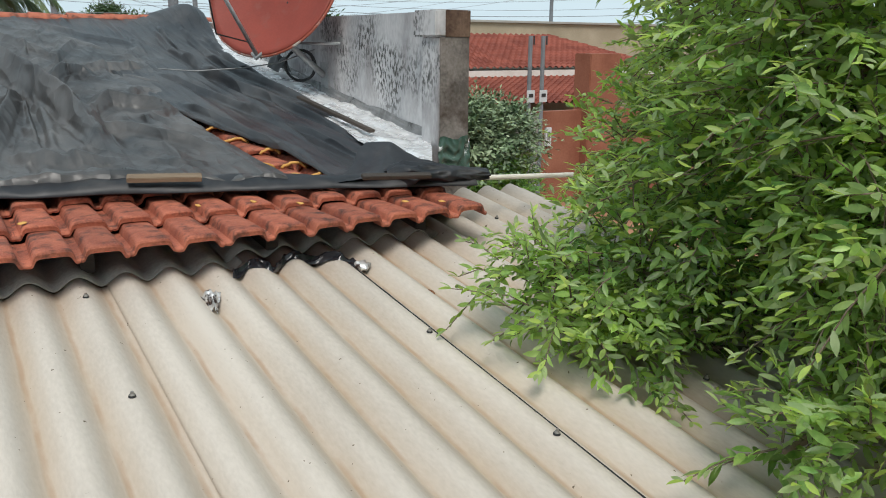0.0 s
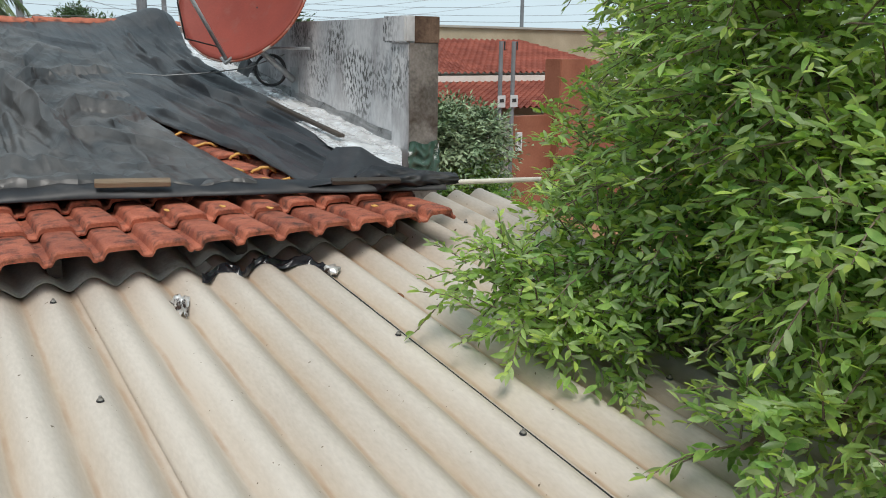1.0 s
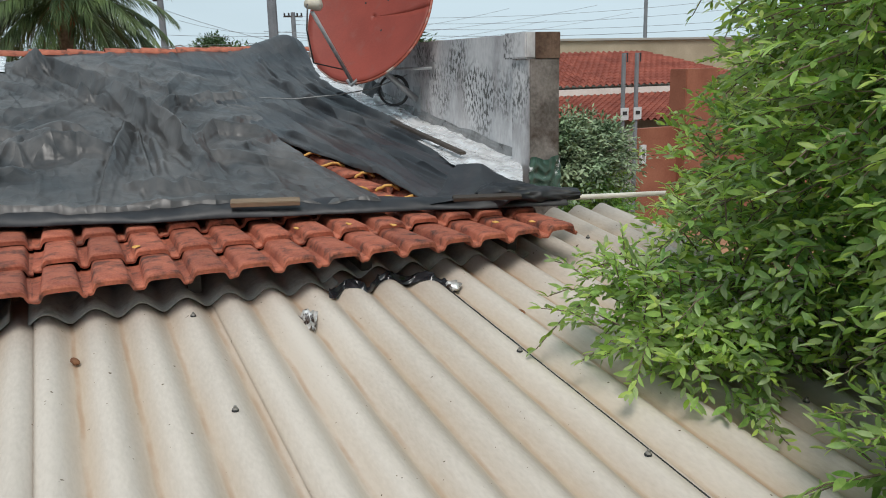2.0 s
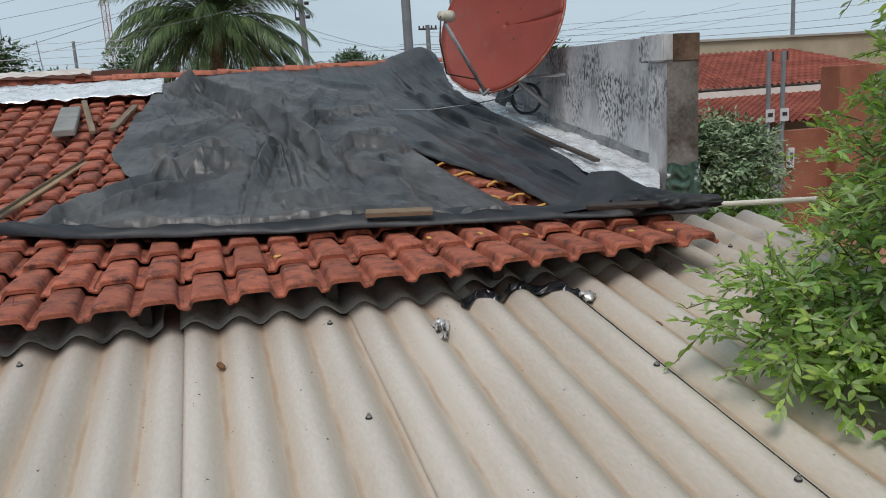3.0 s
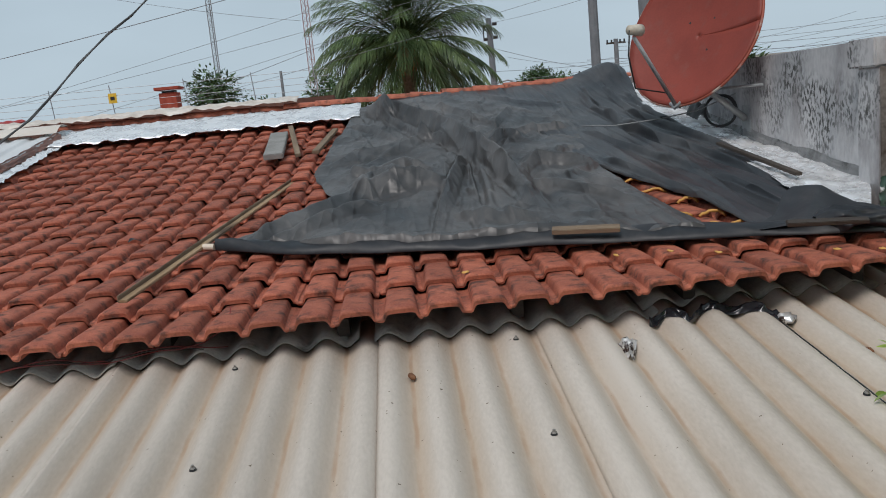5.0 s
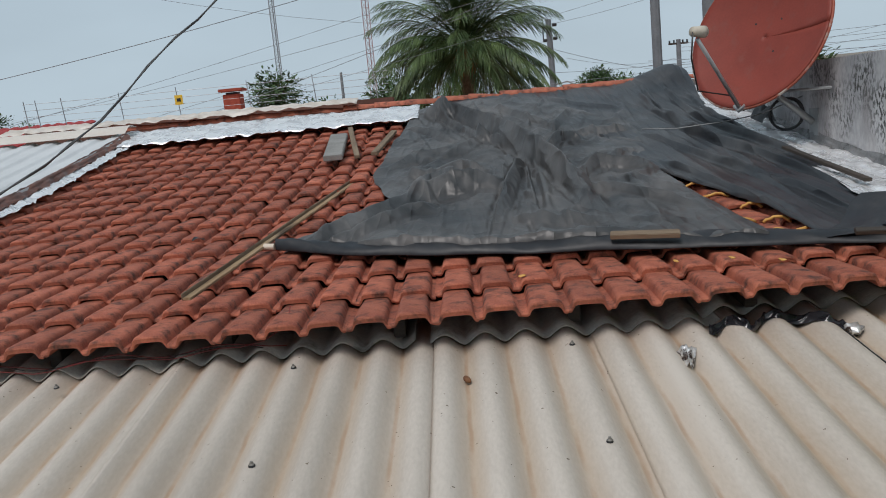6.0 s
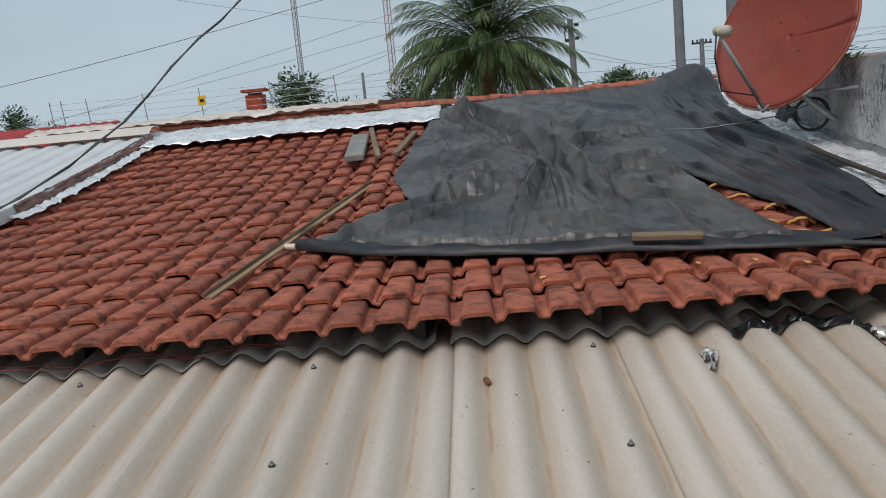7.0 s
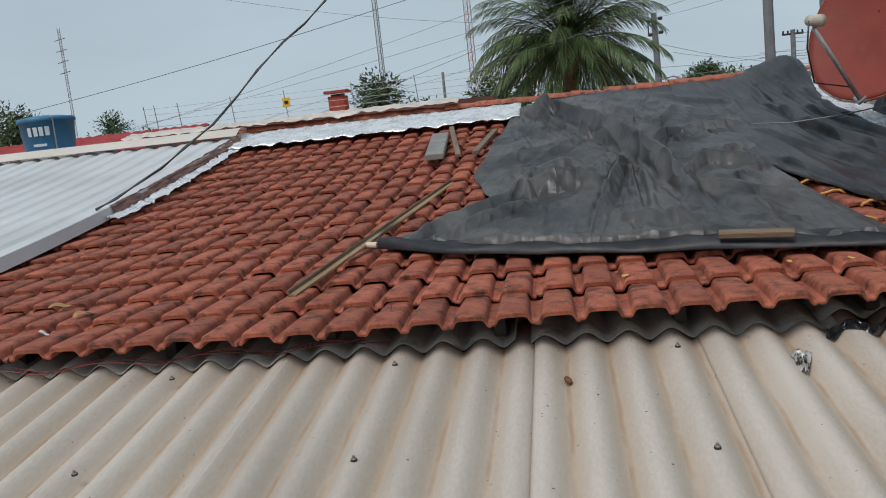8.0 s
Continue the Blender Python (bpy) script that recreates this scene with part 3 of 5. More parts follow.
    return ob


def ridged(p):
    return 1 - 2 * abs(noise.noise(p))


sheeting = thing("plastic_tarp", "crumpled black plastic sheeting spread over the clay tiles, weighted with planks", "tarp")
tarp("right_sheet", [(2.86, 0.54), (3.05, 0.54), (3.34, 0.54)], [(1.10, 6.52), (2.3, 6.62), (3.3, 6.66), (3.95, 6.74)],
     [(2.86, 0.54), (2.87, 0.90), (2.82, 1.34), (2.74, 1.86), (2.50, 2.70), (2.40, 3.9), (1.7, 5.2), (1.10, 6.52)],
     [(3.34, 0.54), (3.43, 1.16), (3.48, 1.62), (3.58, 2.46), (3.61, 3.52), (3.62, 4.58), (3.95, 6.74)], FOLDS_B, 0.032, sheeting, 240, 420, 5, 110, False,
     hump=[(3.72, 6.45, 0.24, 0.35, 0.17), (3.45, 6.6, 0.3, 0.3, 0.05)], material=M_TARP_LONG, calm=0.7)
tarp("left_sheet", [(0.08, 1.30), (0.92, 0.95), (1.55, 0.80), (2.12, 0.70), (2.61, 0.56)], [(0.81, 6.20), (1.18, 6.40), (1.69, 6.32), (2.15, 6.05), (2.38, 5.25), (2.81, 4.34)],
     [(0.08, 1.30), (0.29, 1.70), (0.72, 2.20), (0.49, 3.24), (0.56, 4.08), (0.69, 5.44), (0.81, 6.20)],
     [(2.61, 0.56), (2.59, 1.02), (2.55, 1.64), (2.57, 2.62), (2.68, 3.50), (2.81, 4.34)], FOLDS_A, 0.055, sheeting, 400, 480, 11, 300, True, taper=True)

HEM = [(0.10, 1.26), (0.5, 1.08), (0.92, 0.93), (1.55, 0.78), (2.12, 0.66), (2.5, 0.58), (2.95, 0.46), (3.30, 0.38), (3.54, 0.32)]


def hem_place(u, s):
    p = polyline(HEM, u)
    w = 0.10 * (0.35 + 0.65 * min(1, u * 6)) * (1 + 0.35 * noise.noise(Vector((p.x * 3, 2, 0))))
    a = math.pi * 1.15 * (s - 0.1)
    rr = 0.034 + 0.014 * noise.noise(Vector((p.x * 2.5, s * 2, 4))) + 0.004 * noise.noise(Vector((p.x * 14, s * 3, 8)))
    rr += 0.006 * ridged(Vector((p.x * 6 + s * 3, s * 2, 1)))
    return roof(p.x, p.y - w * math.cos(a) + 0.05, 0.012 + max(rr, 0.01) * math.sin(max(min(a, math.pi), 0)) * 1.3)


part("rolled_hem", grid_sheet(300, 16, hem_place, 0.0), M_TARP_HEM, sheeting, smooth=True)

FLAP_LOW = [(2.84, 0.46), (3.05, 0.41), (3.25, 0.38), (3.46, 0.36)]
FLAP_TOP = [(2.84, 0.52), (3.00, 0.68), (3.14, 0.88), (3.22, 0.94), (3.34, 0.78), (3.50, 0.54)]

def flap_place(u, s):
    p = polyline(FLAP_LOW, u).lerp(polyline(FLAP_TOP, u), s)
    peak = math.exp(-((u - 0.62) / 0.2) ** 2)
    h = 0.045 + 0.085 * peak * s + 0.020 * ridged(Vector((p.x * 3 - p.y * 2.4, p.y * 1.2, 2))) + 0.006 * ridged(Vector((p.x * 9 - p.y * 4, p.y * 4, 1)))
    return roof(p.x, p.y, h)


part("folded_flap", grid_sheet(120, 60, flap_place, 0.0), M_TARP_HEM, sheeting, smooth=True)


def bundle_place(u, s):
    c = polyline([(3.10, 0.46), (3.30, 0.41), (3.46, 0.36), (3.62, 0.31)], u)
    a = 2 * math.pi * s
    r = (0.058 - 0.036 * u) * min(1, 0.25 + u * 5) * (1 + 0.40 * ridged(Vector((u * 4 + s * 3, math.cos(a) * 1.8, math.sin(a) * 1.8))))
    return roof(c.x, c.y + r * 1.6 * math.cos(a), 0.06 + r * math.sin(a))


part("gathered_end", grid_sheet(90, 36, bundle_place, 0.0), M_TARP_HEM, sheeting, smooth=True)


def on_roof(x, v, h, turn=0.0, tilt=0.0, roll=0.0):
    """A pose on the slope: local x along the eave, y up the slope, turned about the normal."""
    return Matrix.Translation(roof(x, v, h)) @ Euler((roof_slope(v), 0, 0)).to_matrix().to_4x4() @ pose(0, 0, 0, tilt, roll, turn)


def plank(label, x0, v0, x1, v1, w, t, material, h, roll=0.0):
    a, b = Vector((x0, v0)), Vector((x1, v1))
    n = (b - a).length
    ob = link("plank", box(0, n, -w / 2, w / 2, 0, t, 0.003), material)
    ob.matrix_world = on_roof(x0, v0, h, math.degrees(math.atan2(v1 - v0, x1 - x0)), 0, 0) @ pose(0, 0, 0, roll, 0, 0)
    return tagged(ob, label, "plank", "wooden battens")


plank("short weathered wooden batten holding down the plastic", 1.885, 0.69, 2.205, 0.61, 0.05, 0.025, M_WOOD, 0.07, 12)
plank("dark wet wooden batten on the plastic hem", 2.90, 0.33, 3.24, 0.25, 0.040, 0.02, M_WOOD_DARK, 0.085, 14)
plank("dark weathered board lying over the plastic by the wall", 3.47, 2.55, 3.50, 1.42, 0.045, 0.02, M_WOOD_DARK, 0.08, 0)
plank("thin grey batten beside the slab", 0.08, 5.45, 0.28, 4.10, 0.05, 0.03, M_WOOD, 0.015, 0)
plank("short batten at the edge of the plastic", 0.44, 4.05, 0.56, 5.1, 0.06, 0.03, M_WOOD, 0.02, 0)

M_TAN = mat("tan_batten", col(128, 100, 72), col(172, 146, 114), 5, 0.8, 0.3, 60, stretch=(0.3, 4, 4), spots=col(70, 54, 42), spot_scale=4)
# long angle batten lying across the courses
batten = thing("gutter_batten", "long weathered wooden batten with a raised edge lying across the tiles", "batten", m=on_roof(-0.13, 0.38, 0.03, math.degrees(math.atan2(3.26, 0.50))))
part("board", box(0, 3.30, -0.020, 0.022, 0, 0.014, 0.003), M_TAN, batten)
part("raised_edge", box(0, 3.30, 0.018, 0.028, 0.0, 0.034, 0.003), M_WOOD, batten)
ob = link("paint_tin_stub", tube([(0, 0, 0), (0.07, 0, 0)], 0.018, 12), mat("pale_pipe", col(205, 190, 170), col(220, 205, 188), 8, 0.5, 0.05))
ob.matrix_world = on_roof(0.03, 1.31, 0.03, -20)
ob.name = "pipe_end"
tagged(ob, "cut end of a pale plastic pipe at the tarp's corner", "pipe")

# slab on a tile
M_SLATE = mat("grey_slab", col(118, 116, 112), col(142, 140, 136), 7, 0.8, 0.2, 60)
ob = link("cement_slab", box(-0.085, 0.085, -0.58, 0.58, 0, 0.05, 0.006), M_SLATE)
ob.matrix_world = on_roof(0.045, 4.52, 0.02, 4, -1.0)
tagged(ob, "flat grey cement slab lying on the clay tiles", "slab")

# pipe sticking out past the tarp
ob = link("pipe", tube([(2.60, 0.43, 0.290), (2.85, 0.41, 0.280), (3.25, 0.36, 0.268)], 0.014, 12), mat("white_pipe", col(205, 198, 184), col(222, 216, 204), 8, 0.45, 0.05))
tagged(ob, "long pale plastic pipe rolled into the tarp hem", "pipe")


# ---------------------------------------------------------------- foil flashings and ridge
def strip(name, label, xs, v_low, v_high, h, material, amp, nu=160, nv=14, parent=None):
    def place(u, s):
        x = xs[0] + (xs[1] - xs[0]) * u
        lo = v_low(x) + 0.035 * noise.noise(Vector((x * 5, 3, 1)))
        hi = v_high(x) + 0.02 * noise.noise(Vector((x * 4, 9, 1)))
        v = lo + (hi - lo) * s
        bump = -0.016 * math.cos(2 * math.pi * x / TILE_W) if s < 0.3 else 0.0
        return roof(x, v, h + amp * ridged(Vector((x * 4, v * 9, 2))) + 0.5 * amp * ridged(Vector((x * 9 + v * 6, v * 16, 8))) + 0.4 * amp * noise.noise(Vector((x * 15, v * 22, 5))) - bump * 0.4)
    return tagged(link(name, grid_sheet(nu, nv, place, 0.002), material, parent, smooth=True), label, "flashing")


strip("foil_flashing", "crumpled shiny aluminium foil tape along the roof ridge", (-2.72, 0.80), lambda x: 5.52, lambda x: 6.33, 0.035, M_FOIL, 0.02)
strip("old_flashing", "dull beige weathered foil tape behind the ridge", (-4.2, 0.06), lambda x: 6.48, lambda x: 6.78, 0.10, M_FOIL_DULL, 0.02)

FOIL_OUT = [(0.5, 3.46), (0.7, 3.52), (1.18, 3.80), (1.5, 3.958), (7.0, 3.958)]
FOIL_IN = [(0.5, 3.18), (0.7, 3.22), (1.16, 3.34), (1.62, 3.40), (2.46, 3.50), (3.52, 3.53), (4.58, 3.54), (6.4, 3.80)]


GUTTER = 0.05


def gutter_dip(x, v):
    """How far the lining lies under the tile crests towards the wall."""
    return GUTTER * max(0.0, min(1.0, (x - 3.50) / 0.30)) * max(0.0, min(1.0, (v - 0.9) / 0.5))


def wall_foil(u, s):
    v = 0.52 + 5.8 * u
    x = lerp_table(FOIL_IN, v) + 0.03 * noise.noise(Vector((v * 4, 1, 0)))
    x += (lerp_table(FOIL_OUT, v) - x) * s
    return roof(x, v, 0.022 - gutter_dip(x, v) + 0.020 * ridged(Vector((x * 7, v * 2.2, 3))) + 0.014 * ridged(Vector((x * 13 + v * 3, v * 5, 5))))


def foot_film(u, s):
    v = 1.45 + 4.8 * u
    return roof(3.950 + 0.018 * s - 0.010 * noise.noise(Vector((v * 6, s * 3, 9))), v, 0.03 - gutter_dip(3.96, v) + s * (0.070 + 0.03 * noise.noise(Vector((v * 3, 2, 2)))))


tagged(link("foil_flashing", grid_sheet(320, 28, wall_foil, 0.0), M_FOIL, smooth=True), "crumpled shiny aluminium foil flashing along the parapet foot", "flashing")
M_FOOT = mat("grey_membrane", col(92, 92, 92), col(128, 128, 128), 7, 0.25, 0.5, 18, rough2=0.5, bdist=0.02, spots=col(70, 70, 68), spot_scale=6)
tagged(link("membrane_flashing", grid_sheet(240, 20, foot_film, 0.0), M_FOOT, smooth=True), "wrinkled grey membrane strip turned up the parapet foot", "flashing")

M_FILM = mat("green_film", (0.035, 0.075, 0.055), (0.07, 0.12, 0.095), 6, 0.12, 0.3, 20, rough2=0.3, spots=(0.7, 0.72, 0.71), spot_scale=9, spot_range=(0.58, 0.64))


def pier_film(u, s):
    z = 0.14 + 0.27 * s + 0.012 * math.sin(u * 9)
    return Vector((WX - 0.115 + 0.235 * u, 1.208 - 0.02 * ridged(Vector((u * 5, s * 4, 1))), z))


tagged(link("plastic_film", grid_sheet(24, 20, pier_film, 0.0), M_FILM, smooth=True), "loose greenish plastic film wrapped round the pier foot", "plastic film")


# scrap of black plastic caught on the foil
def scrap(u, s):
    p = Vector((3.76 + 0.12 * u, 3.75 + 0.28 * s))
    return roof(p.x, p.y, 0.05 + 0.14 * max(0, ridged(Vector((u * 2, s * 2, 5)))) * math.sin(math.pi * u))


tagged(link("plastic_scrap", grid_sheet(14, 14, scrap, 0.0), M_TARP, smooth=True), "scrap of black plastic on the foil flashing", "plastic scrap")


def ridge_cap():
    bm = bmesh.new()
    rings = []
    for x, r in ((0, 0.088), (0.012, 0.092), (0.42, 0.074)):
        rings.append([bm.verts.new((x, -r * 1.15 * math.cos(math.pi * k / 10), r * 0.72 * math.sin(math.pi * k / 10))) for k in range(11)])
    for a, b in zip(rings, rings[1:]):
        for k in range(10):
            bm.faces.new((a[k], b[k], b[k + 1], a[k + 1]))
    low = [bm.verts.new((0.001, v.co.y * 0.86, v.co.z * 0.86)) for v in rings[0]]
    for k in range(10):
        bm.faces.new((rings[0][k], rings[0][k + 1], low[k + 1], low[k]))
    me = bpy.data.meshes.new("ridge_tile")
    bm.to_mesh(me)
    bm.free()
    me.materials.append(M_TILE)
    me.shade_smooth()
    me.set_sharp_from_angle(angle=radians(50))
    return me


CAP = ridge_cap()
for k in range(18):
    ob = new("ridge_tile", CAP)
    ob.parent = tile_roof
    ob.matrix_world = Matrix.Translation(roof(-2.7 + 0.37 * k, RIDGE_V, 0.012)) @ Euler((rng.gauss(0, 0.03), 0.02 + rng.gauss(0, 0.02), rng.gauss(0, 0.03))).to_matrix().to_4x4()
part("back_slope", grid_sheet(2, 4, lambda a, b: Vector((-3.9 + 6.85 * a, 6.55 + 4.0 * b, 1.14 - 0.5 * b)), 0.04), M_TILE_REST, tile_roof)

# pale mortar dabs and yellow rope-like mortar on the bare tiles
M_MORTAR = mat("ochre_mortar", col(196, 142, 70), col(214, 168, 96), 14, 0.9, 0.4, 80)
for x, v, w in ((2.64, 2.45, 0.10), (2.69, 2.05, 0.13), (2.72, 1.72, 0.17), (2.60, 1.42, 0.14), (2.83, 1.42, 0.12), (2.66, 1.08, 0.16), (2.84, 1.06, 0.14), (2.74, 0.80, 0.15), (2.90, 0.80, 0.14)):
    pts = [roof(x + w * (i / 8 - 0.5), v + 0.03 * noise.noise(Vector((x * 9, i * 0.7, v))), 0.008 - 0.03 * (2 * i / 8 - 1) ** 2 + 0.006 * noise.noise(Vector((i, x, v)))) for i in range(9)]
    tagged(link("mortar_bead", tube(pts, 0.009, 6), M_MORTAR, smooth=True), "lumpy ochre mortar bead on a bare clay tile", "mortar", "mortar beads")
for x, v in ((2.13, 0.42), (2.38, 0.40), (2.57, 0.30), (3.05, 0.16), (3.22, 0.10), (1.42, 0.40)):
    bm = bmesh.new()
    bmesh.ops.create_icosphere(bm, subdivisions=2, radius=0.015)
    for w in bm.verts:
        w.co *= 1 + 0.7 * noise.noise(w.co * 60 + Vector((x, v, 0)))
        w.co.z *= 0.3
    ob = link("mortar_dab", bm, M_MORTAR, smooth=True)
    ob.matrix_world = on_roof(x, v, 0.002)
    tagged(ob, "small splash of ochre mortar on a clay tile", "mortar", "mortar dabs")

# eave timbers
for i in range(8):
    x = -3.3 + 0.78 * i
    # dark wood colour carries the eave's shade on the rafters
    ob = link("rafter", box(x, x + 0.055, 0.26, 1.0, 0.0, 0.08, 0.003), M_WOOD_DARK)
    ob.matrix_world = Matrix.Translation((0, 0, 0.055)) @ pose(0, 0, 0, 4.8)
    tagged(ob, "rough rafter end, coloured dark for the shade under the tiled eave", "rafter", "rafters")


# ---------------------------------------------------------------- neighbour's white roof, tank and ridge line
white = thing("white_roof", "white-painted trapezoidal metal roof with a pale ridge cap", "roof")


def white_place(u, s):
    x = -8.2 + 5.72 * u
    f = (x / 0.25) % 1.0
    rib = 0.024 * max(0.0, min(1.0, (0.5 - abs(f - 0.5)) * 7 - 0.9))
    return roof(x, 0.6 + 5.45 * s, 0.055 + rib)


part("roof_sheet", grid_sheet(345, 6, white_place, 0.004), M_WHITE_METAL, white)
part("ridge_cap", grid_sheet(60, 6, lambda u, s: roof(-8.2 + 5.72 * u, 5.93 + 0.36 * s, 0.115 + 0.05 * math.sin(math.pi * s)), 0.004),
     mat("beige_cap", col(198, 190, 180), col(212, 206, 198), 2, 0.6, 0.05), white, "beige ridge cap")
part("edge_trim", grid_sheet(2, 40, lambda u, s: roof(-2.49 + 0.02 * u, 0.6 + 5.4 * s, 0.10 - 0.09 * u), 0.004), M_WHITE_METAL, white)
M_BROWN_FILM = mat("brown_membrane", col(92, 58, 46), col(124, 84, 70), 6, 0.3, 0.4, 18, rough2=0.5)


def edge_film(u, s):
    v = 3.0 + 3.0 * u
    a = s * 0.06
    x = -2.50 + a + 0.02 * noise.noise(Vector((v * 6, s * 3, 1)))
    return roof(x, v, 0.105 - 0.08 * s + 0.022 * ridged(Vector((v * 7, s * 2, 4))) * (0.3 + s))


tagged(link("membrane_flashing", grid_sheet(120, 12, edge_film, 0.0), M_BROWN_FILM, smooth=True), "crumpled brown membrane flashing beside the white roof", "flashing")


def edge_foil(u, s):
    v = 2.85 + 3.1 * u
    x = -2.44 + 0.11 * s + 0.035 * noise.noise(Vector((v * 5, 8, 1)))
    return roof(x, v, 0.03 - 0.02 * s + 0.02 * ridged(Vector((v * 8, s * 3, 6))))


tagged(link("foil_flashing", grid_sheet(120, 10, edge_foil, 0.0), M_FOIL, smooth=True), "torn silver foil strip along the edge of the clay tiles", "flashing")

M_PARAPET = mat("brown_stained_wall", col(96, 66, 56), col(124, 90, 78), 2, 0.9, 0.2, 30)
tagged(link("wall_back", box(-5.25, -0.55, 7.1, 7.25, -2.9, 1.33, 0.01), M_PARAPET), "dark brown-stained boundary wall behind the ridge", "wall", kind="structure")

# electric fence on the back wall
M_WIRE = mat("steel_wire", col(140, 142, 145), col(160, 162, 165), 10, 0.5, 0.0, metal=0.5)
fence = thing("electric_fence", "thin steel security fence rods with strung wires on the boundary wall", "fence")
for x in (-5.2, -5.05, -4.72, -3.98, -3.25, -2.35, -1.52, -0.75):
    part("rod", tube([(x, 7.17, 1.3), (x - 0.03, 7.17, 1.70)], 0.006, 6), M_WIRE, fence)
for z in (1.42, 1.50, 1.58, 1.66):
    part("wire", tube([(-5.25, 7.17, z), (-4.0, 7.17, z - 0.01), (-0.6, 7.17, z)], 0.003, 5), M_WIRE, fence)
ob = thing("warning_plate", "small yellow warning plate hung on the fence", "sign")
part("plate", box(-3.30, -3.20, 7.150, 7.154, 1.48, 1.60), mat("yellow_plate", col(214, 168, 40), col(226, 184, 60), 6, 0.5, 0.0), ob)
part("dark_bar", box(-3.275, -3.225, 7.146, 7.149, 1.52, 1.56), M_BLACK, ob, "plain dark bar")

# chimney
M_BRICK = mat("red_brick", col(150, 66, 50), col(172, 84, 64), 14, 0.9, 0.4, 50)
chim = thing("chimney", "red brick chimney with a flat concrete cap", "chimney")
part("shaft", box(-3.31, -3.05, 9.4, 9.66, -2.9, 1.66, 0.006), M_BRICK, chim)
part("cap", box(-3.36, -3.00, 9.35, 9.71, 1.70, 1.745, 0.006), M_BRICK, chim)
part("vent_gap", box(-3.27, -3.09, 9.44, 9.62, 1.655, 1.705), M_BLACK, chim)

# water tank
M_TANK = mat("blue_polyethylene", col(48, 108, 146), col(66, 126, 164), 3, 0.45, 0.05)
tank = thing("water_tank", "round blue plastic water tank with a white worn emblem", "water tank", m=pose(-7.19, 8.0, 1.22))
bm = bmesh.new()
rings = []
for r, z in ((0.40, 0.0), (0.415, 0.05), (0.46, 0.44), (0.485, 0.45), (0.49, 0.49), (0.47, 0.51), (0.455, 0.50), (0.30, 0.53), (0.0, 0.55)):
    rings.append([bm.verts.new((max(r, 0.001) * math.cos(2 * math.pi * k / 40), max(r, 0.001) * math.sin(2 * math.pi * k / 40), z)) for k in range(40)])
for a, b in zip(rings, rings[1:]):
    for k in range(40):
        bm.faces.new((a[k], a[(k + 1) % 40], b[(k + 1) % 40], b[k]))
part("body", bm, M_TANK, tank, smooth=True)
M_PAINT = mat("white_print", col(205, 215, 222), col(220, 228, 232), 9, 0.6, 0.0)


def on_tank(a0, a1, z0, z1):
    return grid_sheet(8, 1, lambda u, s: Vector(((0.424 + 0.105 * (z0 + (z1 - z0) * s)) * math.sin(radians(a0 + (a1 - a0) * u)),
                                                 -(0.424 + 0.105 * (z0 + (z1 - z0) * s)) * math.cos(radians(a0 + (a1 - a0) * u)), z0 + (z1 - z0) * s)), 0.001)


for a in (-12, 2, 14, 27):
    part("emblem_bar", on_tank(a, a + 9, 0.26, 0.38), M_PAINT, tank, "plain white printed bar")
part("emblem_bar", on_tank(-4, 26, 0.12, 0.155), M_PAINT, tank, "plain white printed bar")
part("pipe", tube([(0.33, -0.33, 0.0), (0.345, -0.345, 0.50), (0.25, -0.28, 0.53)], 0.012, 8), M_GALV, tank, "thin grey pipe")
tank.scale = (0.82, 0.82, 1.06)
tagged(link("tank_platform", box(-7.8, -6.5, 7.5, 8.6, -2.9, 1.22), M_PLASTER), "plain plastered tank tower", "tower")

# far red roof
rr = thing("red_roof", "low red-painted tile roof beyond the tank", "roof")
part("roof_sheet", grid_sheet(80, 4, lambda u, s: Vector((-13.5 + 6.0 * u, 11.5 + 3.0 * s, 1.22 + 0.42 * s + 0.02 * math.cos(u * 160))), 0.03),
     mat("red_painted_tile", col(150, 42, 44), col(170, 58, 56), 4, 0.7, 0.1), rr)
part("gable_wall", box(-12.5, -7.6, 11.6, 14.4, -2.9, 1.1), M_PLASTER, rr)

# service cable hanging across the roof
M_CABLE = mat("twisted_cable", col(60, 62, 62), col(84, 86, 86), 20, 0.6, 0.2)
cable_pts = [(-1.2, 5.9, 3.25), (-1.99, 5.0, 2.39), (-2.18, 4.8, 2.17), (-2.37, 4.6, 1.99), (-2.59, 4.4, 1.73), (-2.71, 4.1, 1.5), (-2.86, 3.8, 1.26), (-3.0, 3.5, 1.08),
             (-3.14, 3.3, 0.94), (-3.3, 3.15, 0.83), (-3.46, 3.05, 0.72), (-3.60, 2.95, 0.66)]
for off in (0.0, 0.012):
    pts = [Vector(p) + Vector((off * math.cos(i * 2.1), off * 0.5, off * math.sin(i * 2.1))) for i, p in enumerate(cable_pts)]
    tagged(link("service_cable", tube(pts, 0.0075, 6), M_CABLE, smooth=True), "sagging twisted grey service cable over the roof", "cable", "overhead cables")


# ---------------------------------------------------------------- satellite dish on the parapet
dish_c = Vector((2.565, 3.25, 1.445))
dn = Vector((-0.766, -0.484, 0.383)).normalized()
du = (Vector((0, 0, 1)) - dn * dn.z).normalized()
dr = du.cross(dn)
dish = thing("satellite_dish", "large rust-red painted satellite dish with feed arm bracketed to the parapet", "satellite dish")


def dish_place(u, s):
    a, r = 2 * math.pi * u, max(s, 0.002) * 0.61
    return dish_c + (dr * math.cos(a) + du * math.sin(a)) * r - dn * (0.11 * (1 - s * s))


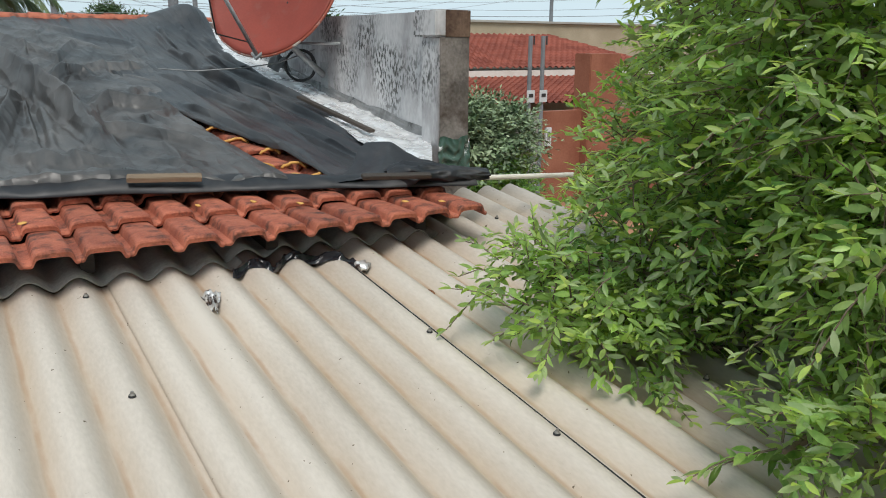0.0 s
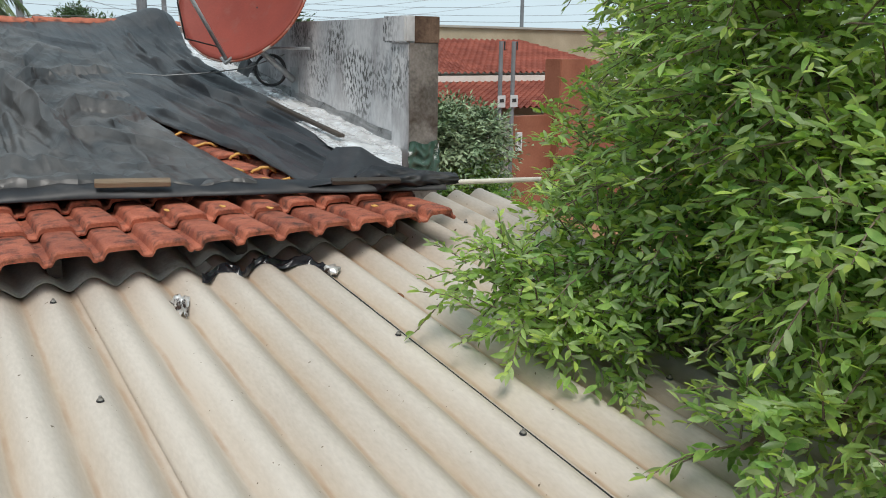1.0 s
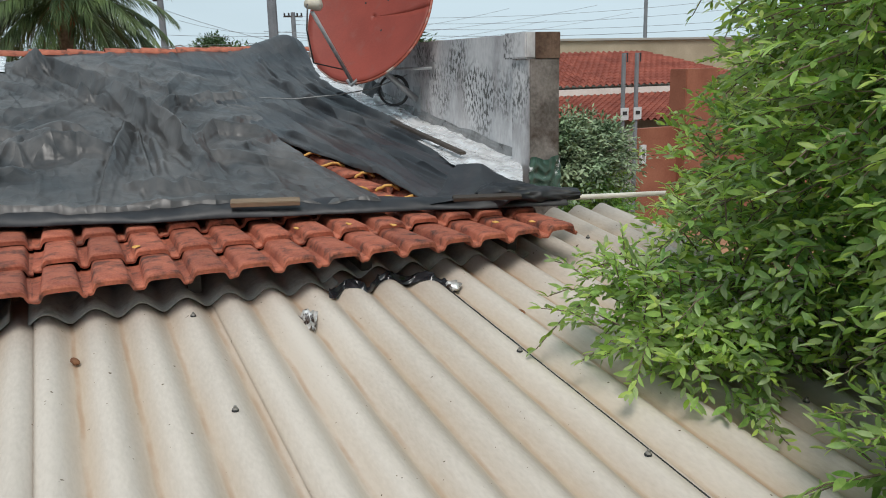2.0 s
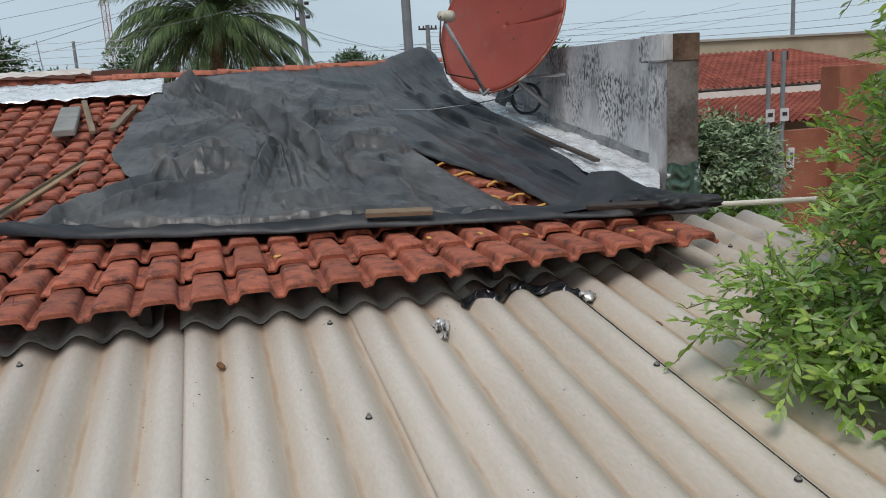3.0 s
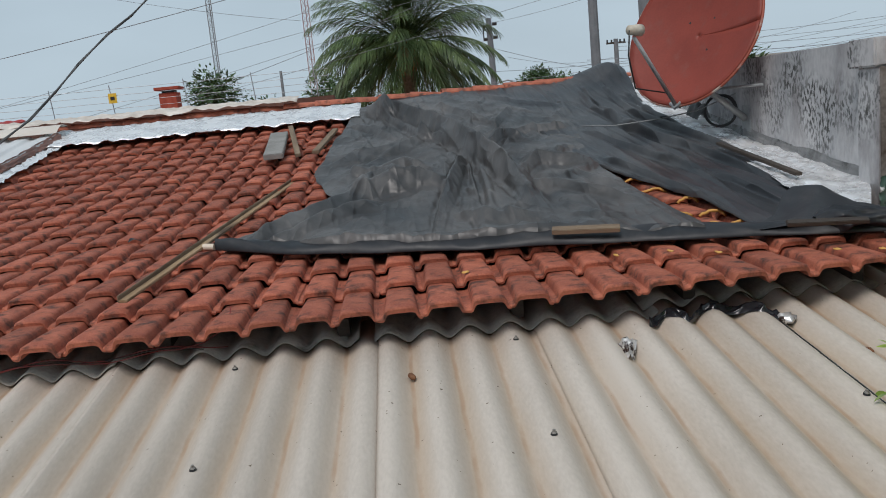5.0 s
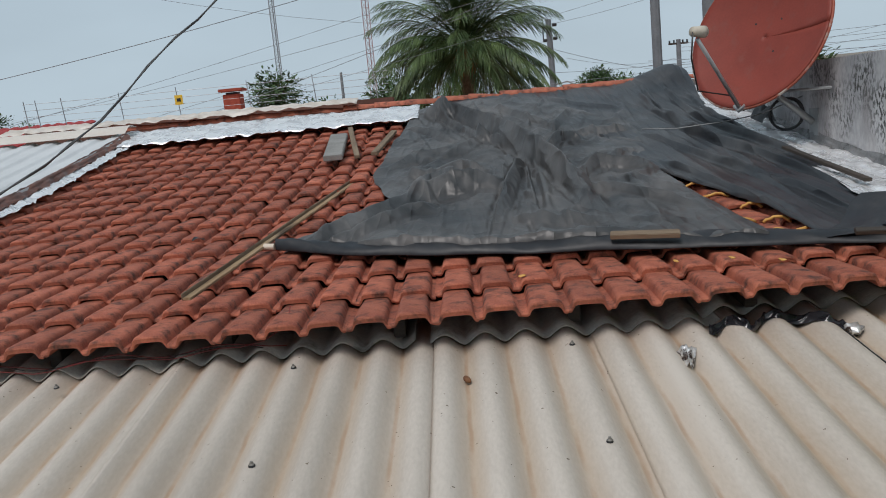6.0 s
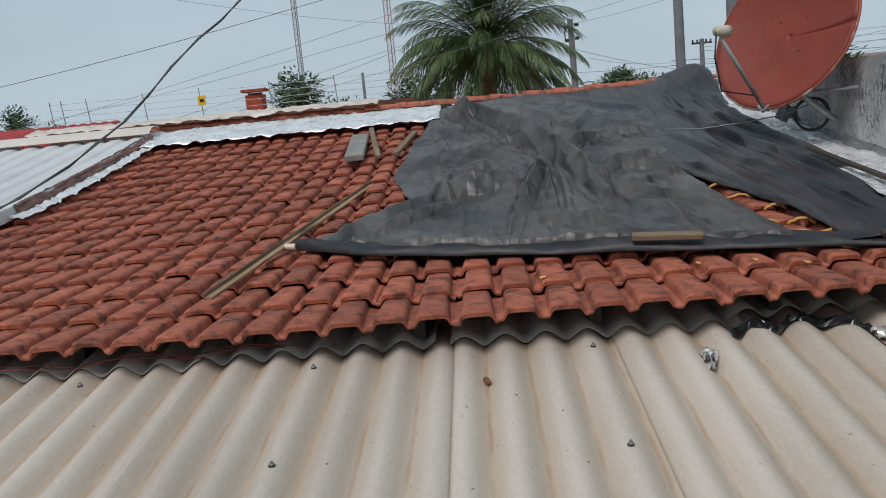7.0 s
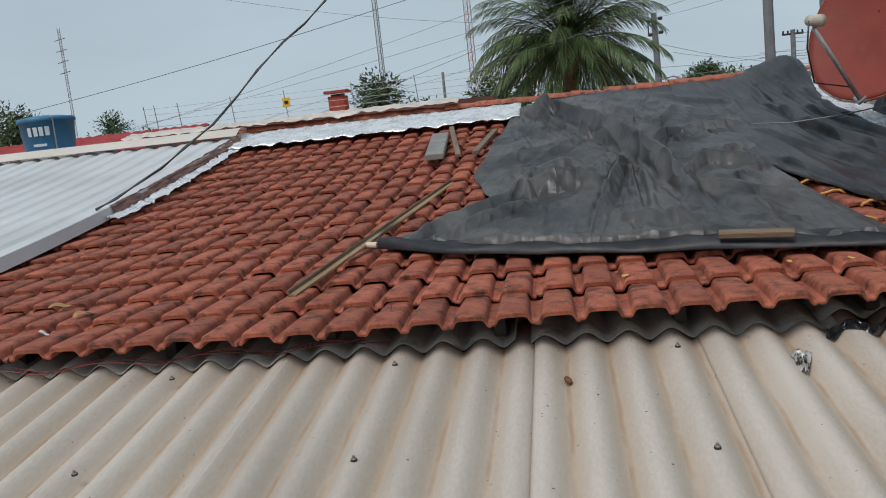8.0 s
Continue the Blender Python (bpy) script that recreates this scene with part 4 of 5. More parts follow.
part("reflector", grid_sheet(64, 14, dish_place, 0.010), M_DISH, dish, smooth=True)
rim = [dish_c + (dr * math.cos(2 * math.pi * k / 64) + du * math.sin(2 * math.pi * k / 64)) * 0.614 - dn * 0.008 for k in range(65)]
part("rim", tube(rim, 0.011, 8, cap=False), mat("pale_rim", col(160, 150, 140), col(190, 180, 170), 6, 0.6, 0.1, spots=col(150, 76, 58), spot_scale=5, spot_range=(0.45, 0.55)), dish, "pale chipped rim", smooth=True)
lnb = dish_c + dn * 0.80 - du * 0.20 + Vector((0.10, 0, -0.11))
foot = dish_c - du * 0.60
part("feed_arm", tube([foot + dn * 0.01, lnb - dn * 0.02 - du * 0.05], 0.016, 10), M_GALV, dish, "grey steel feed arm", smooth=True)
aim = (dish_c - lnb).normalized()
part("feed_horn", tube([lnb - aim * 0.05, lnb + aim * 0.015, lnb + aim * 0.02, lnb + aim * 0.075], 0.036, 14, taper=1.25), mat("cream_plastic", col(176, 168, 152), col(196, 188, 172), 6, 0.5, 0.05), dish, "cream plastic feed horn", smooth=True)
part("arm_clamp", tube([foot - dr * 0.05 + du * 0.01, foot - du * 0.03, foot + dr * 0.05 + du * 0.01], 0.016, 8), M_GALV, dish)
for ox, oz in ((-0.11, 0.12), (0.12, 0.13), (-0.13, -0.14), (0.11, -0.13)):
    q = dish_c + dr * ox + du * oz - dn * 0.098
    part("bolt", tube([q, q + dn * 0.008], 0.009, 8), M_BLACK, dish)
hub = dish_c - dn * 0.13
plate_p = Vector((WX, 3.20, 0.72))
elbow = Vector((2.66, 3.36, 1.02))
part("mast", tube([plate_p - Vector((0.01, 0, 0)), elbow, hub - dn * 0.06], 0.028, 12), M_GALV, dish, "grey steel mast", smooth=True)
part("brace", tube([(WX, 2.88, 0.98), (2.68, 3.33, 0.985)], 0.013, 8), M_GALV, dish, smooth=True)
part("wall_plate", box(WX - 0.012, WX, 3.12, 3.28, 0.62, 0.83, 0.003), M_GALV, dish)
part("brace_plate", box(WX - 0.010, WX, 2.84, 2.92, 0.94, 1.03, 0.003), M_GALV, dish)
part("back_bracket", tube([hub - dn * 0.08, hub + dn * 0.03], 0.07, 16), M_GALV, dish)
part("feed_cable", tube([lnb - aim * 0.05, lnb + Vector((-0.05, 0, -0.18)), lnb + Vector((0.0, 0.04, -0.42)), foot + Vector((-0.05, 0, 0.09)), foot + Vector((0.03, 0, -0.03)), elbow + Vector((0, 0, -0.05))], 0.006, 6), M_BLACK, dish, smooth=True)

coil_pts = []
for i in range(150):
    a = i * 2 * math.pi / 24
    r = 0.125 + 0.016 * noise.noise(Vector((i * 0.13, 1, 1)))
    coil_pts.append((2.80 + 0.80 * r * math.cos(a) + 0.012 * noise.noise(Vector((i * 0.2, 5, 2))), 3.32 - 0.60 * r * math.cos(a) + 0.018 * noise.noise(Vector((i * 0.2, 9, 2))), 0.80 + r * math.sin(a)))
tagged(link("cable_coil", tube(coil_pts, 0.009, 6), M_BLACK, smooth=True), "coil of black coaxial cable hanging from the dish bracket", "cable coil")
tagged(link("cable", tube([(WX - 0.05, 3.3, 0.93), (2.62, 3.35, 0.82), (2.35, 3.45, 0.78), *[tuple(roof(x, v, 0.10)) for x, v in ((3.0, 3.6), (2.74, 3.72))]], 0.0055, 6), mat("grey_coax", col(120, 120, 120), col(140, 140, 140), 9, 0.5, 0.0), smooth=True),
       "thin grey coaxial cable running over the plastic", "cable", "overhead cables")

# ---------------------------------------------------------------- on the corrugated sheets
M_SCREW = mat("dull_steel", col(128, 124, 118), col(160, 156, 150), 20, 0.6, 0.1, metal=0.5)
screw = thing("roof_screw", "rusty domed roofing screw with sealing washer", "screw", "roof screws")
part("washer", tube([(0, 0, 0), (0, 0, 0.006)], 0.012, 14, taper=0.85), M_BLACK, screw)
part("cap", tube([(0, 0, 0.006), (0, 0, 0.011)], 0.0095, 12, taper=0.7), M_SCREW, screw)
part("head", tube([(0, 0, 0.010), (0, 0, 0.017)], 0.005, 6), M_SCREW, screw)
first = True
for x, y, lift in ((0.575, 0.0, 0.014), (0.575, -0.80, 0.014), (1.637, -0.754, 0.021), (1.637, -1.504, 0.021), (-0.581, -0.022, 0.007), (-0.581, -0.788, 0.007), (-1.568, -0.04, 0.0),
                   (-1.568, -0.81, 0.0), (2.71, 0.35, 0.021), (2.345, -1.45, 0.028), (-0.581, -1.6, 0.007), (0.575, -1.6, 0.014), (-2.46, -0.05, -0.007)):
    m = SHEET @ pose(x, y, WAVE + lift + 0.001, 0, 0, rng.uniform(0, 90))
    if first:
        screw.matrix_world = m
        first = False
    else:
        copy_thing(screw, m)

M_SCRAP_FOIL = mat("torn_foil", (0.45, 0.42, 0.39), (0.85, 0.84, 0.83), 12, 0.3, 0.4, 40, metal=0.5, spots=(0.04, 0.022, 0.015), spot_scale=18, spot_range=(0.48, 0.54))


def foil_scrap(u, s):
    p = Vector((0.985 + 0.085 * (u - 0.5) * (1 - 0.7 * s), -0.10 - 0.16 * s))
    return SHEET @ Vector((p.x + 0.03 * (1 - s), p.y, 0.036 + 0.020 * ridged(Vector((u * 4, s * 4, 7))) * (1 - 0.5 * s) + 0.022 * math.sin(math.pi * u)))


tagged(link("foil_scrap", grid_sheet(22, 30, foil_scrap, 0.0), M_SCRAP_FOIL, smooth=True), "crumpled scrap of silver foil lying in a sheet valley", "litter")


def black_strip(u, s):
    c = polyline([(1.16, 0.07, 0), (1.25, 0.125, 0), (1.33, 0.06, 0), (1.42, 0.155, 0), (1.52, 0.135, 0), (1.60, 0.11, 0), (1.70, 0.03, 0), (1.715, -0.03, 0)], u)
    w = 0.034 + 0.022 * noise.noise(Vector((u * 11, 2, 3)))
    wave = WAVE / 2 + WAVE / 2 * math.cos(2 * math.pi * (c.x - CR) / PITCH)
    return SHEET @ Vector((c.x + 0.02 * (s - 0.5), c.y + w * (s - 0.5) * 2, 0.030 + wave * 0.75 + 0.010 * (1 - wave / WAVE) + 0.030 * max(0, ridged(Vector((u * 11, s * 1.8, 1)))) * math.sin(math.pi * s) + 0.004))


tagged(link("black_plastic_strip", grid_sheet(160, 22, black_strip, 0.0), mat("shiny_black_plastic", (0.012, 0.013, 0.016), (0.03, 0.03, 0.034), 20, 0.18, 0.2, 40), smooth=True),
       "twisted strip of shiny black plastic along the sheet joint", "plastic strip")


def strip_end(u, s):
    a = 2 * math.pi * u
    r = 0.035 * math.sin(math.pi * min(0.98, s + 0.02)) * (1 + 0.5 * noise.noise(Vector((math.cos(a) * 2, math.sin(a) * 2, s * 4))))
    return SHEET @ Vector((1.715 + r * math.cos(a), -0.03 - 0.09 * (s - 0.5), 0.06 + r * 0.7 * math.sin(a)))


tagged(link("foil_scrap", grid_sheet(14, 14, strip_end, 0.0), M_SCRAP_FOIL, smooth=True), "small crushed foil lump at the end of the plastic strip", "litter")
M_NUT = mat("dry_brown", col(96, 62, 42), col(128, 88, 60), 20, 0.9, 0.3)
for x, y, r in ((0.133, -0.20, 0.018), (-1.30, -0.16, 0.010), (1.885, -0.35, 0.016), (2.18, 0.1, 0.01)):
    bm = bmesh.new()
    bmesh.ops.create_icosphere(bm, subdivisions=2, radius=r)
    for w in bm.verts:
        w.co = Vector((w.co.x * 0.8, w.co.y * 1.3, w.co.z * 0.7)) * (1 + 0.35 * noise.noise(w.co * 60))
    ob = link("dry_seed", bm, M_NUT, smooth=True)
    ob.matrix_world = SHEET @ pose(x, y, 0.014 + r * 0.6 + (0.02 if x < 0 else 0.012), 0, 0, 20)
    tagged(ob, "dry brown seed pod lying on a corrugated sheet", "seed pod", "dry seed pods")

# dry leaves and a scrap on the tiles
M_DRY = mat("dry_leaf", col(150, 112, 70), col(186, 150, 104), 12, 0.8, 0.2)
for x, v, a, n_, m_ in ((-1.51, 0.64, 30, 0.11, M_DRY), (-1.27, 0.47, 70, 0.12, M_DRY), (-1.31, 0.18, 10, 0.05, M_WHITE_METAL), (-0.48, 1.74, 50, 0.09, M_BLACK)):
    bm = grid_sheet(6, 4, lambda u, s: Vector((n_ * (u - 0.5), n_ * 0.5 * (s - 0.5) * math.sin(math.pi * (0.1 + 0.8 * u)), 0.012 * math.sin(u * 5) + 0.02 * (s - 0.5) ** 2)), 0.0)
    ob = link("dry_leaf", bm, m_, smooth=True)
    ob.matrix_world = on_roof(x, v, 0.006, a, 6)
    tagged(ob, "dry curled leaf lying on the clay tiles", "dry leaf", "dry leaves")

# black tube added as the dark, shaded gap along a side lap
tagged(link("sealant_bead", tube([SHEET @ Vector((1.681 + 0.003 * noise.noise(Vector((i * 0.4, 1, 1))), 0.02 - 2.4 * i / 60, 0.030 + WAVE / 2 + WAVE / 2 * math.cos(2 * math.pi * (1.683 - CR) / PITCH))) for i in range(61)], 0.0032, 6), M_BLACK, smooth=True),
       "thin black line standing in for the shaded gap at the lap of two sheets", "sealant")

# loose wires under the eave
M_RED = mat("red_wire", col(118, 40, 38), col(140, 52, 48), 9, 0.5, 0.0)
for k, (m, off) in enumerate(((M_RED, 0.0), (M_BLACK, 0.03), (M_RED, 0.05))):
    pts = [SHEET @ Vector((-2.6 + 1.75 * i / 24 + 0.1 * k, 0.03 + off + 0.13 * (i / 24) + 0.05 * noise.noise(Vector((i * 0.3, k * 3, 1))),
                           0.085 + 0.018 * math.sin(i * 0.9 + k))) for i in range(25)]
    if k == 0:
        pts += [SHEET @ Vector((-0.75, 0.2, 0.10)), SHEET @ Vector((-0.64, 0.22, 0.16)), SHEET @ Vector((-0.62, 0.25, 0.24))]
    tagged(link("loose_wire", tube(pts, 0.0022, 5), m, smooth=True), "thin loose electric wire trailing under the eave", "wire", "loose wires")


# ---------------------------------------------------------------- street side beyond the parapet
M_CONCRETE = mat("pole_concrete", col(104, 108, 112), col(126, 130, 134), 3, 0.9, 0.2, 40)


def utility_pole(label, x, y, top, r, lean=(0, 0), arm=None):
    p = thing("utility_pole", label, "utility pole", "utility poles")
    part("shaft", tube([(x, y, -2.9), (x + lean[0], y + lean[1], top)], r, 10, taper=0.72), M_CONCRETE, p)
    if arm:
        z = top - 0.25
        part("cross_arm", box(x + lean[0] - arm, x + lean[0] + arm, y + lean[1] - 0.05, y + lean[1] + 0.05, z, z + 0.09), M_WOOD_DARK, p)
        for s in (-0.9, -0.45, 0.45, 0.9):
            part("insulator", tube([(x + lean[0] + arm * s, y + lean[1], z + 0.09), (x + lean[0] + arm * s, y + lean[1], z + 0.22)], 0.045, 8), M_BLACK, p)
    return p


utility_pole("tall grey concrete utility pole behind the ridge", 3.92, 11.8, 7.5, 0.10, (-0.02, 0))
utility_pole("grey concrete utility pole behind the dish", 4.95, 12.0, 7.5, 0.14, (-0.05, 0))
up = utility_pole("concrete utility pole with insulators and a street lamp arm", 4.55, 32.0, 4.6, 0.17, (-0.08, 0))
part("rack", box(4.20, 4.24, 31.95, 32.05, 3.7, 4.35), M_BLACK, up)
for z in (3.75, 4.3):
    part("insulator", tube([(4.22, 32, z), (4.42, 32, z)], 0.07, 8), M_BLACK, up)
    part("insulator", tube([(4.62, 32, z + 0.06), (4.8, 32, z + 0.06)], 0.07, 8), M_BLACK, up)
part("lamp_arm", tube([(4.6, 32, 1.9), (5.1, 32, 2.0), (5.7, 32, 1.7), (6.3, 32, 1.25)], 0.03, 6), M_GALV, up)
utility_pole("distant timber pole with cross arms", 12.0, 40.0, 3.8, 0.16, arm=0.5)
utility_pole("distant thin timber pole", 8.9, 48.0, 2.6, 0.14)
utility_pole("distant thin timber pole", -8.0, 60.0, 5.0, 0.14)


def lattice(label, x, y, top, w, material, bar=0.05):
    t = thing("lattice_tower", label, "radio mast", "radio masts")
    legs = [(x - w / 2, y), (x + w / 2, y), (x, y + w * 0.8)]
    for lx, ly in legs:
        part("leg", tube([(lx, ly, -2.9), (lx, ly, top)], bar, 5), material, t)
    bm = bmesh.new()
    z, i = -2.9, 0
    while z < top - w:
        for (ax, ay), (bx, by) in zip(legs, legs[1:] + legs[:1]):
            tube([(ax, ay, z), (bx, by, z + w * 1.1)], bar * 0.45, 4, bm, cap=False)
            tube([(ax, ay, z), (bx, by, z)], bar * 0.45, 4, bm, cap=False)
        z += w * 1.1
    part("bracing", bm, material, t)
    return t


M_MAST = mat("mast_steel", col(120, 124, 128), col(142, 146, 150), 4, 0.6, 0.0)
M_MAST_RED = mat("mast_faded_red", col(150, 112, 108), col(176, 160, 158), 0.4, 0.6, 0.0)
lattice("slender grey lattice radio mast far away", -18.7, 90, 26, 0.55, M_MAST)
lattice("red and white lattice radio mast far away", -8.4, 90, 26, 0.75, M_MAST_RED)
part_t = lattice("thin whip antenna mast far away", -26.4, 40, 8.6, 0.14, M_MAST, 0.014)
for z in (7.9, 7.3, 6.7, 6.1):
    part("dipole", tube([(-26.75, 40, z), (-26.1, 40, z + 0.1)], 0.025, 5), M_MAST, part_t)

# overhead lines
M_LINE = mat("overhead_line", col(120, 125, 130), col(138, 142, 148), 9, 0.6, 0.0)
LINES = [
    ((-16, 15, 2.0), (8, 15, 6.2), 0.5, 0.013), ((-14, 15, 0.95), (9, 15, 6.0), 0.35, 0.007), ((-11, 15, 0.75), (12, 15, 6.1), 0.35, 0.007),
    ((-15, 15.5, 1.2), (10, 15.5, 5.4), 0.45, 0.007), ((-9, 14, 0.9), (14, 16, 5.6), 0.3, 0.007), ((-6, 13, 1.2), (4.9, 12, 4.4), 0.25, 0.008),
    ((4.3, 32, 4.3), (-14, 30, 7.4), 0.5, 0.012), ((4.6, 32, 4.4), (16, 24, 7.0), 0.5, 0.012), ((4.2, 32, 3.7), (-10, 22, 1.2), 0.5, 0.014),
    ((4.5, 32, 3.4), (20, 50, 2.2), 0.6, 0.016), ((4.6, 32, 2.4), (26, 42, 4.2), 0.6, 0.015), ((3.8, 30, 1.6), (30, 44, 3.6), 0.5, 0.015),
    ((4.0, 30, 1.9), (34, 44, 4.6), 0.5, 0.015), ((5, 31, 2.9), (12, 40, 2.9), 0.3, 0.012), ((3, 34, 1.4), (40, 48, 4.4), 0.6, 0.016),
    ((12, 40, 3.6), (46, 34, 5.4), 0.8, 0.016), ((12, 40, 3.4), (46, 34, 4.7), 0.8, 0.016), ((12, 40, 3.2), (48, 33, 4.0), 0.8, 0.018),
    ((9, 34, 2.6), (46, 30, 3.4), 0.7, 0.022), ((9, 34, 2.4), (46, 30, 2.9), 0.7, 0.022), ((4.9, 12, 4.6), (24, 20, 2.6), 0.3, 0.008), ((4.9, 12, 5.2), (26, 20, 3.6), 0.3, 0.008),
]
for a, b, sag, r in LINES:
    tagged(link("overhead_line", tube(catenary(a, b, sag, 20), r * 0.62, 5, cap=False), M_LINE, smooth=True), "thin grey overhead power line against the sky", "cable", "overhead cables")


# ---------------------------------------------------------------- plants
def leaf_shape(n=4, wide=0.34, fold=0.10, bend=0.14, blunt=1.0):
    """Vertices and faces of one leaf, one long, along +y; blunt under 1 rounds both ends."""
    vs, fs = [], []
    for i in range(n + 1):
        f = i / n
        w = wide * 0.5 * math.sin(math.pi * (0.06 + 0.94 * f) ** 1.05) ** blunt if i < n else 0.015 * wide
        z = -bend * f * f
        vs += [(-w, f, z + fold * w * 2), (0, f, z), (w, f, z + fold * w * 2)]
    for i in range(n):
        a, b = 3 * i, 3 * (i + 1)
        fs += [(a, a + 1, b + 1, b), (a + 1, a + 2, b + 2, b + 1)]
    return np.array(vs), fs


def leaf_cloud(name, leaves, material, parent, shape):
    """leaves: list of (position, along, normal, length). One joined mesh of separate leaves."""
    vs0, fs0 = shape
    verts, faces = [], []
    for p, y, nrm, ln in leaves:
        y = y.normalized()
        x = y.cross(nrm)
        x = x.normalized() if x.length > 1e-4 else y.orthogonal().normalized()
        z = x.cross(y)
        m = np.array([x, y, z]) * ln
        base = len(verts)
        verts.extend((vs0 @ m + np.array(p)).tolist())
        faces.extend(tuple(i + base for i in f) for f in fs0)
    me = bpy.data.meshes.new(name)
    me.from_pydata(verts, [], faces)
    me.materials.append(material)
    me.shade_smooth()
    ob = new(name, me)
    ob.parent = parent
    return ob


def rand_dir(r, up=0.0):
    while True:
        v = Vector((r.uniform(-1, 1), r.uniform(-1, 1), r.uniform(-1, 1)))
        if 0.05 < v.length < 1:
            v.normalize()
            return (v + Vector((0, 0, up))).normalized()


def clump_leaves(r, centre, radius, twigs, per_twig, ln, droop=0.35, twig_len=0.26, flat=0.85):
    """Twigs in a ball, with leaves set along both sides; returns leaves, tip leaves and twig lines."""
    out, tips, lines = [], [], []
    for _ in range(twigs):
        d = rand_dir(r, 0.15)
        base = centre + Vector((d.x, d.y, d.z * flat)) * radius * (r.random() ** 0.45)
        go = (d + rand_dir(r) * 0.7 + Vector((0, 0, 0.15))).normalized()
        n = twig_len * r.uniform(0.6, 1.25)
        side = go.cross(Vector((0, 0, 1)))
        side = side.normalized() if side.length > 0.05 else Vector((1, 0, 0))
        pts = []
        for i in range(per_twig):
            f = i / per_twig
            p = base + go * n * f - Vector((0, 0, droop * n * f * f))
            pts.append(p)
            s = side if i % 2 else -side
            along = (go * 0.75 + s * r.uniform(0.4, 0.9) + rand_dir(r) * 0.40 - Vector((0, 0, droop * r.uniform(-0.3, 1.3)))).normalized()
            nrm = (Vector((0, 0, 0.75)) + d * 0.65 + rand_dir(r) * 0.8).normalized()
            (tips if f > 0.72 else out).append((p, along, nrm, ln * r.uniform(0.7, 1.2) * (0.8 if f > 0.72 else 1)))
        tips.append((pts[-1], go, Vector((0, 0, 1)), ln * 0.85))
        lines.append(pts)
    return out, tips, lines


M_YOUNG = mat("young_leaf", col(148, 182, 86), col(194, 210, 122), 4, 0.42, 0.0, vary=0.3, island=True)
M_LEAF2 = mat("pale_backed_leaf", col(134, 160, 106), col(182, 198, 152), 4, 0.5, 0.0, vary=0.3, island=True)
for m_ in (M_LEAF, M_YOUNG, M_LEAF2):
    translucent(m_, 0.55, (1.15, 1.15, 0.60))

r1 = random.Random(11)
tree = thing("tree", "leafy green tree with small glossy oval leaves overhanging the corrugated roof", "tree")
CLUMPS = [
    (2.01, -1.08, 0.09, 0.20), (2.29, -1.14, 0.20, 0.30), (2.16, -1.32, 0.00, 0.20), (2.08, -1.19, -0.01, 0.15), (1.93, -0.85, 0.19, 0.06), (2.06, -0.88, 0.20, 0.10), (3.02, -0.58, 0.57, 0.34), (3.38, -0.25, 0.95, 0.26), (2.66, -1.14, 0.41, 0.50),
    (2.93, -1.06, 0.92, 0.42), (2.58, -1.66, 0.62, 0.48), (2.46, -1.79, 0.98, 0.42), (2.44, -2.03, 0.40, 0.34), (2.50, -1.80, 0.36, 0.20),
    (2.08, -2.20, 0.06, 0.24), (1.98, -2.02, -0.04, 0.06), (2.55, -2.28, 0.56, 0.60), (2.81, -2.02, 1.15, 0.60), (3.05, -0.95, 1.51, 0.5),
    (2.52, -2.33, 0.08, 0.40), (3.51, -0.95, 0.58, 0.58), (2.86, -0.52, 0.33, 0.2), (2.75, -1.5, 1.35, 0.55),
    # two low clumps added to block side light from the sheets
    (3.10, -1.35, 0.10, 0.40), (3.15, -1.95, 0.12, 0.45),
]
fork = Vector((3.75, -1.35, -0.9))
trunk_bm = tube([(3.85, -1.4, -2.9), (3.80, -1.38, -2.0), fork], 0.11, 12, taper=0.75)
for cx, cy, cz, cr in CLUMPS:
    c = Vector((cx, cy, cz))
    mid = fork.lerp(c, 0.5) + Vector((0.25, 0.05, 0.18))
    tube([fork, fork.lerp(mid, 0.5) + Vector((0.06, 0, 0)), mid, c.lerp(mid, 0.35), c], 0.042, 7, trunk_bm, taper=0.22)
leaves, tips, lines = [], [], []
for cx, cy, cz, cr in CLUMPS:
    n = int(255 * (cr / 0.45) ** 2) + 10
    a, b, c = clump_leaves(r1, Vector((cx, cy, cz)), cr, n, 12, 0.058, twig_len=0.25)
    leaves += a
    tips += b
    lines += c


def clear_of_sheet(p):
    q = SHEET.inverted() @ p
    return q.z > 0.085 or q.x > 3.42


leaves = [x for x in leaves if clear_of_sheet(x[0] + x[1] * x[3])]
tips = [x for x in tips if clear_of_sheet(x[0] + x[1] * x[3])]
for pts in lines[::2]:
    if clear_of_sheet(pts[0]) and clear_of_sheet(pts[-1]):
        tube([pts[0], pts[len(pts) // 2], pts[-1]], 0.0035, 4, trunk_bm, taper=0.5, cap=False)
part("trunk", trunk_bm, M_BARK, tree, smooth=True)
SHAPE = leaf_shape(4, 0.34, 0.16, 0.16, 0.8)
leaves, swap = [x for i, x in enumerate(leaves) if i % 5], leaves[::5]
leaf_cloud("crown", leaves, M_LEAF, tree, SHAPE)
leaf_cloud("young_leaves", tips[::2] + leaves[3::6], M_YOUNG, tree, SHAPE)["label"] = "yellow-green young leaves"
leaf_cloud("pale_leaves", tips[1::2] + swap, M_LEAF2, tree, SHAPE)["label"] = "grey-green pale leaves"


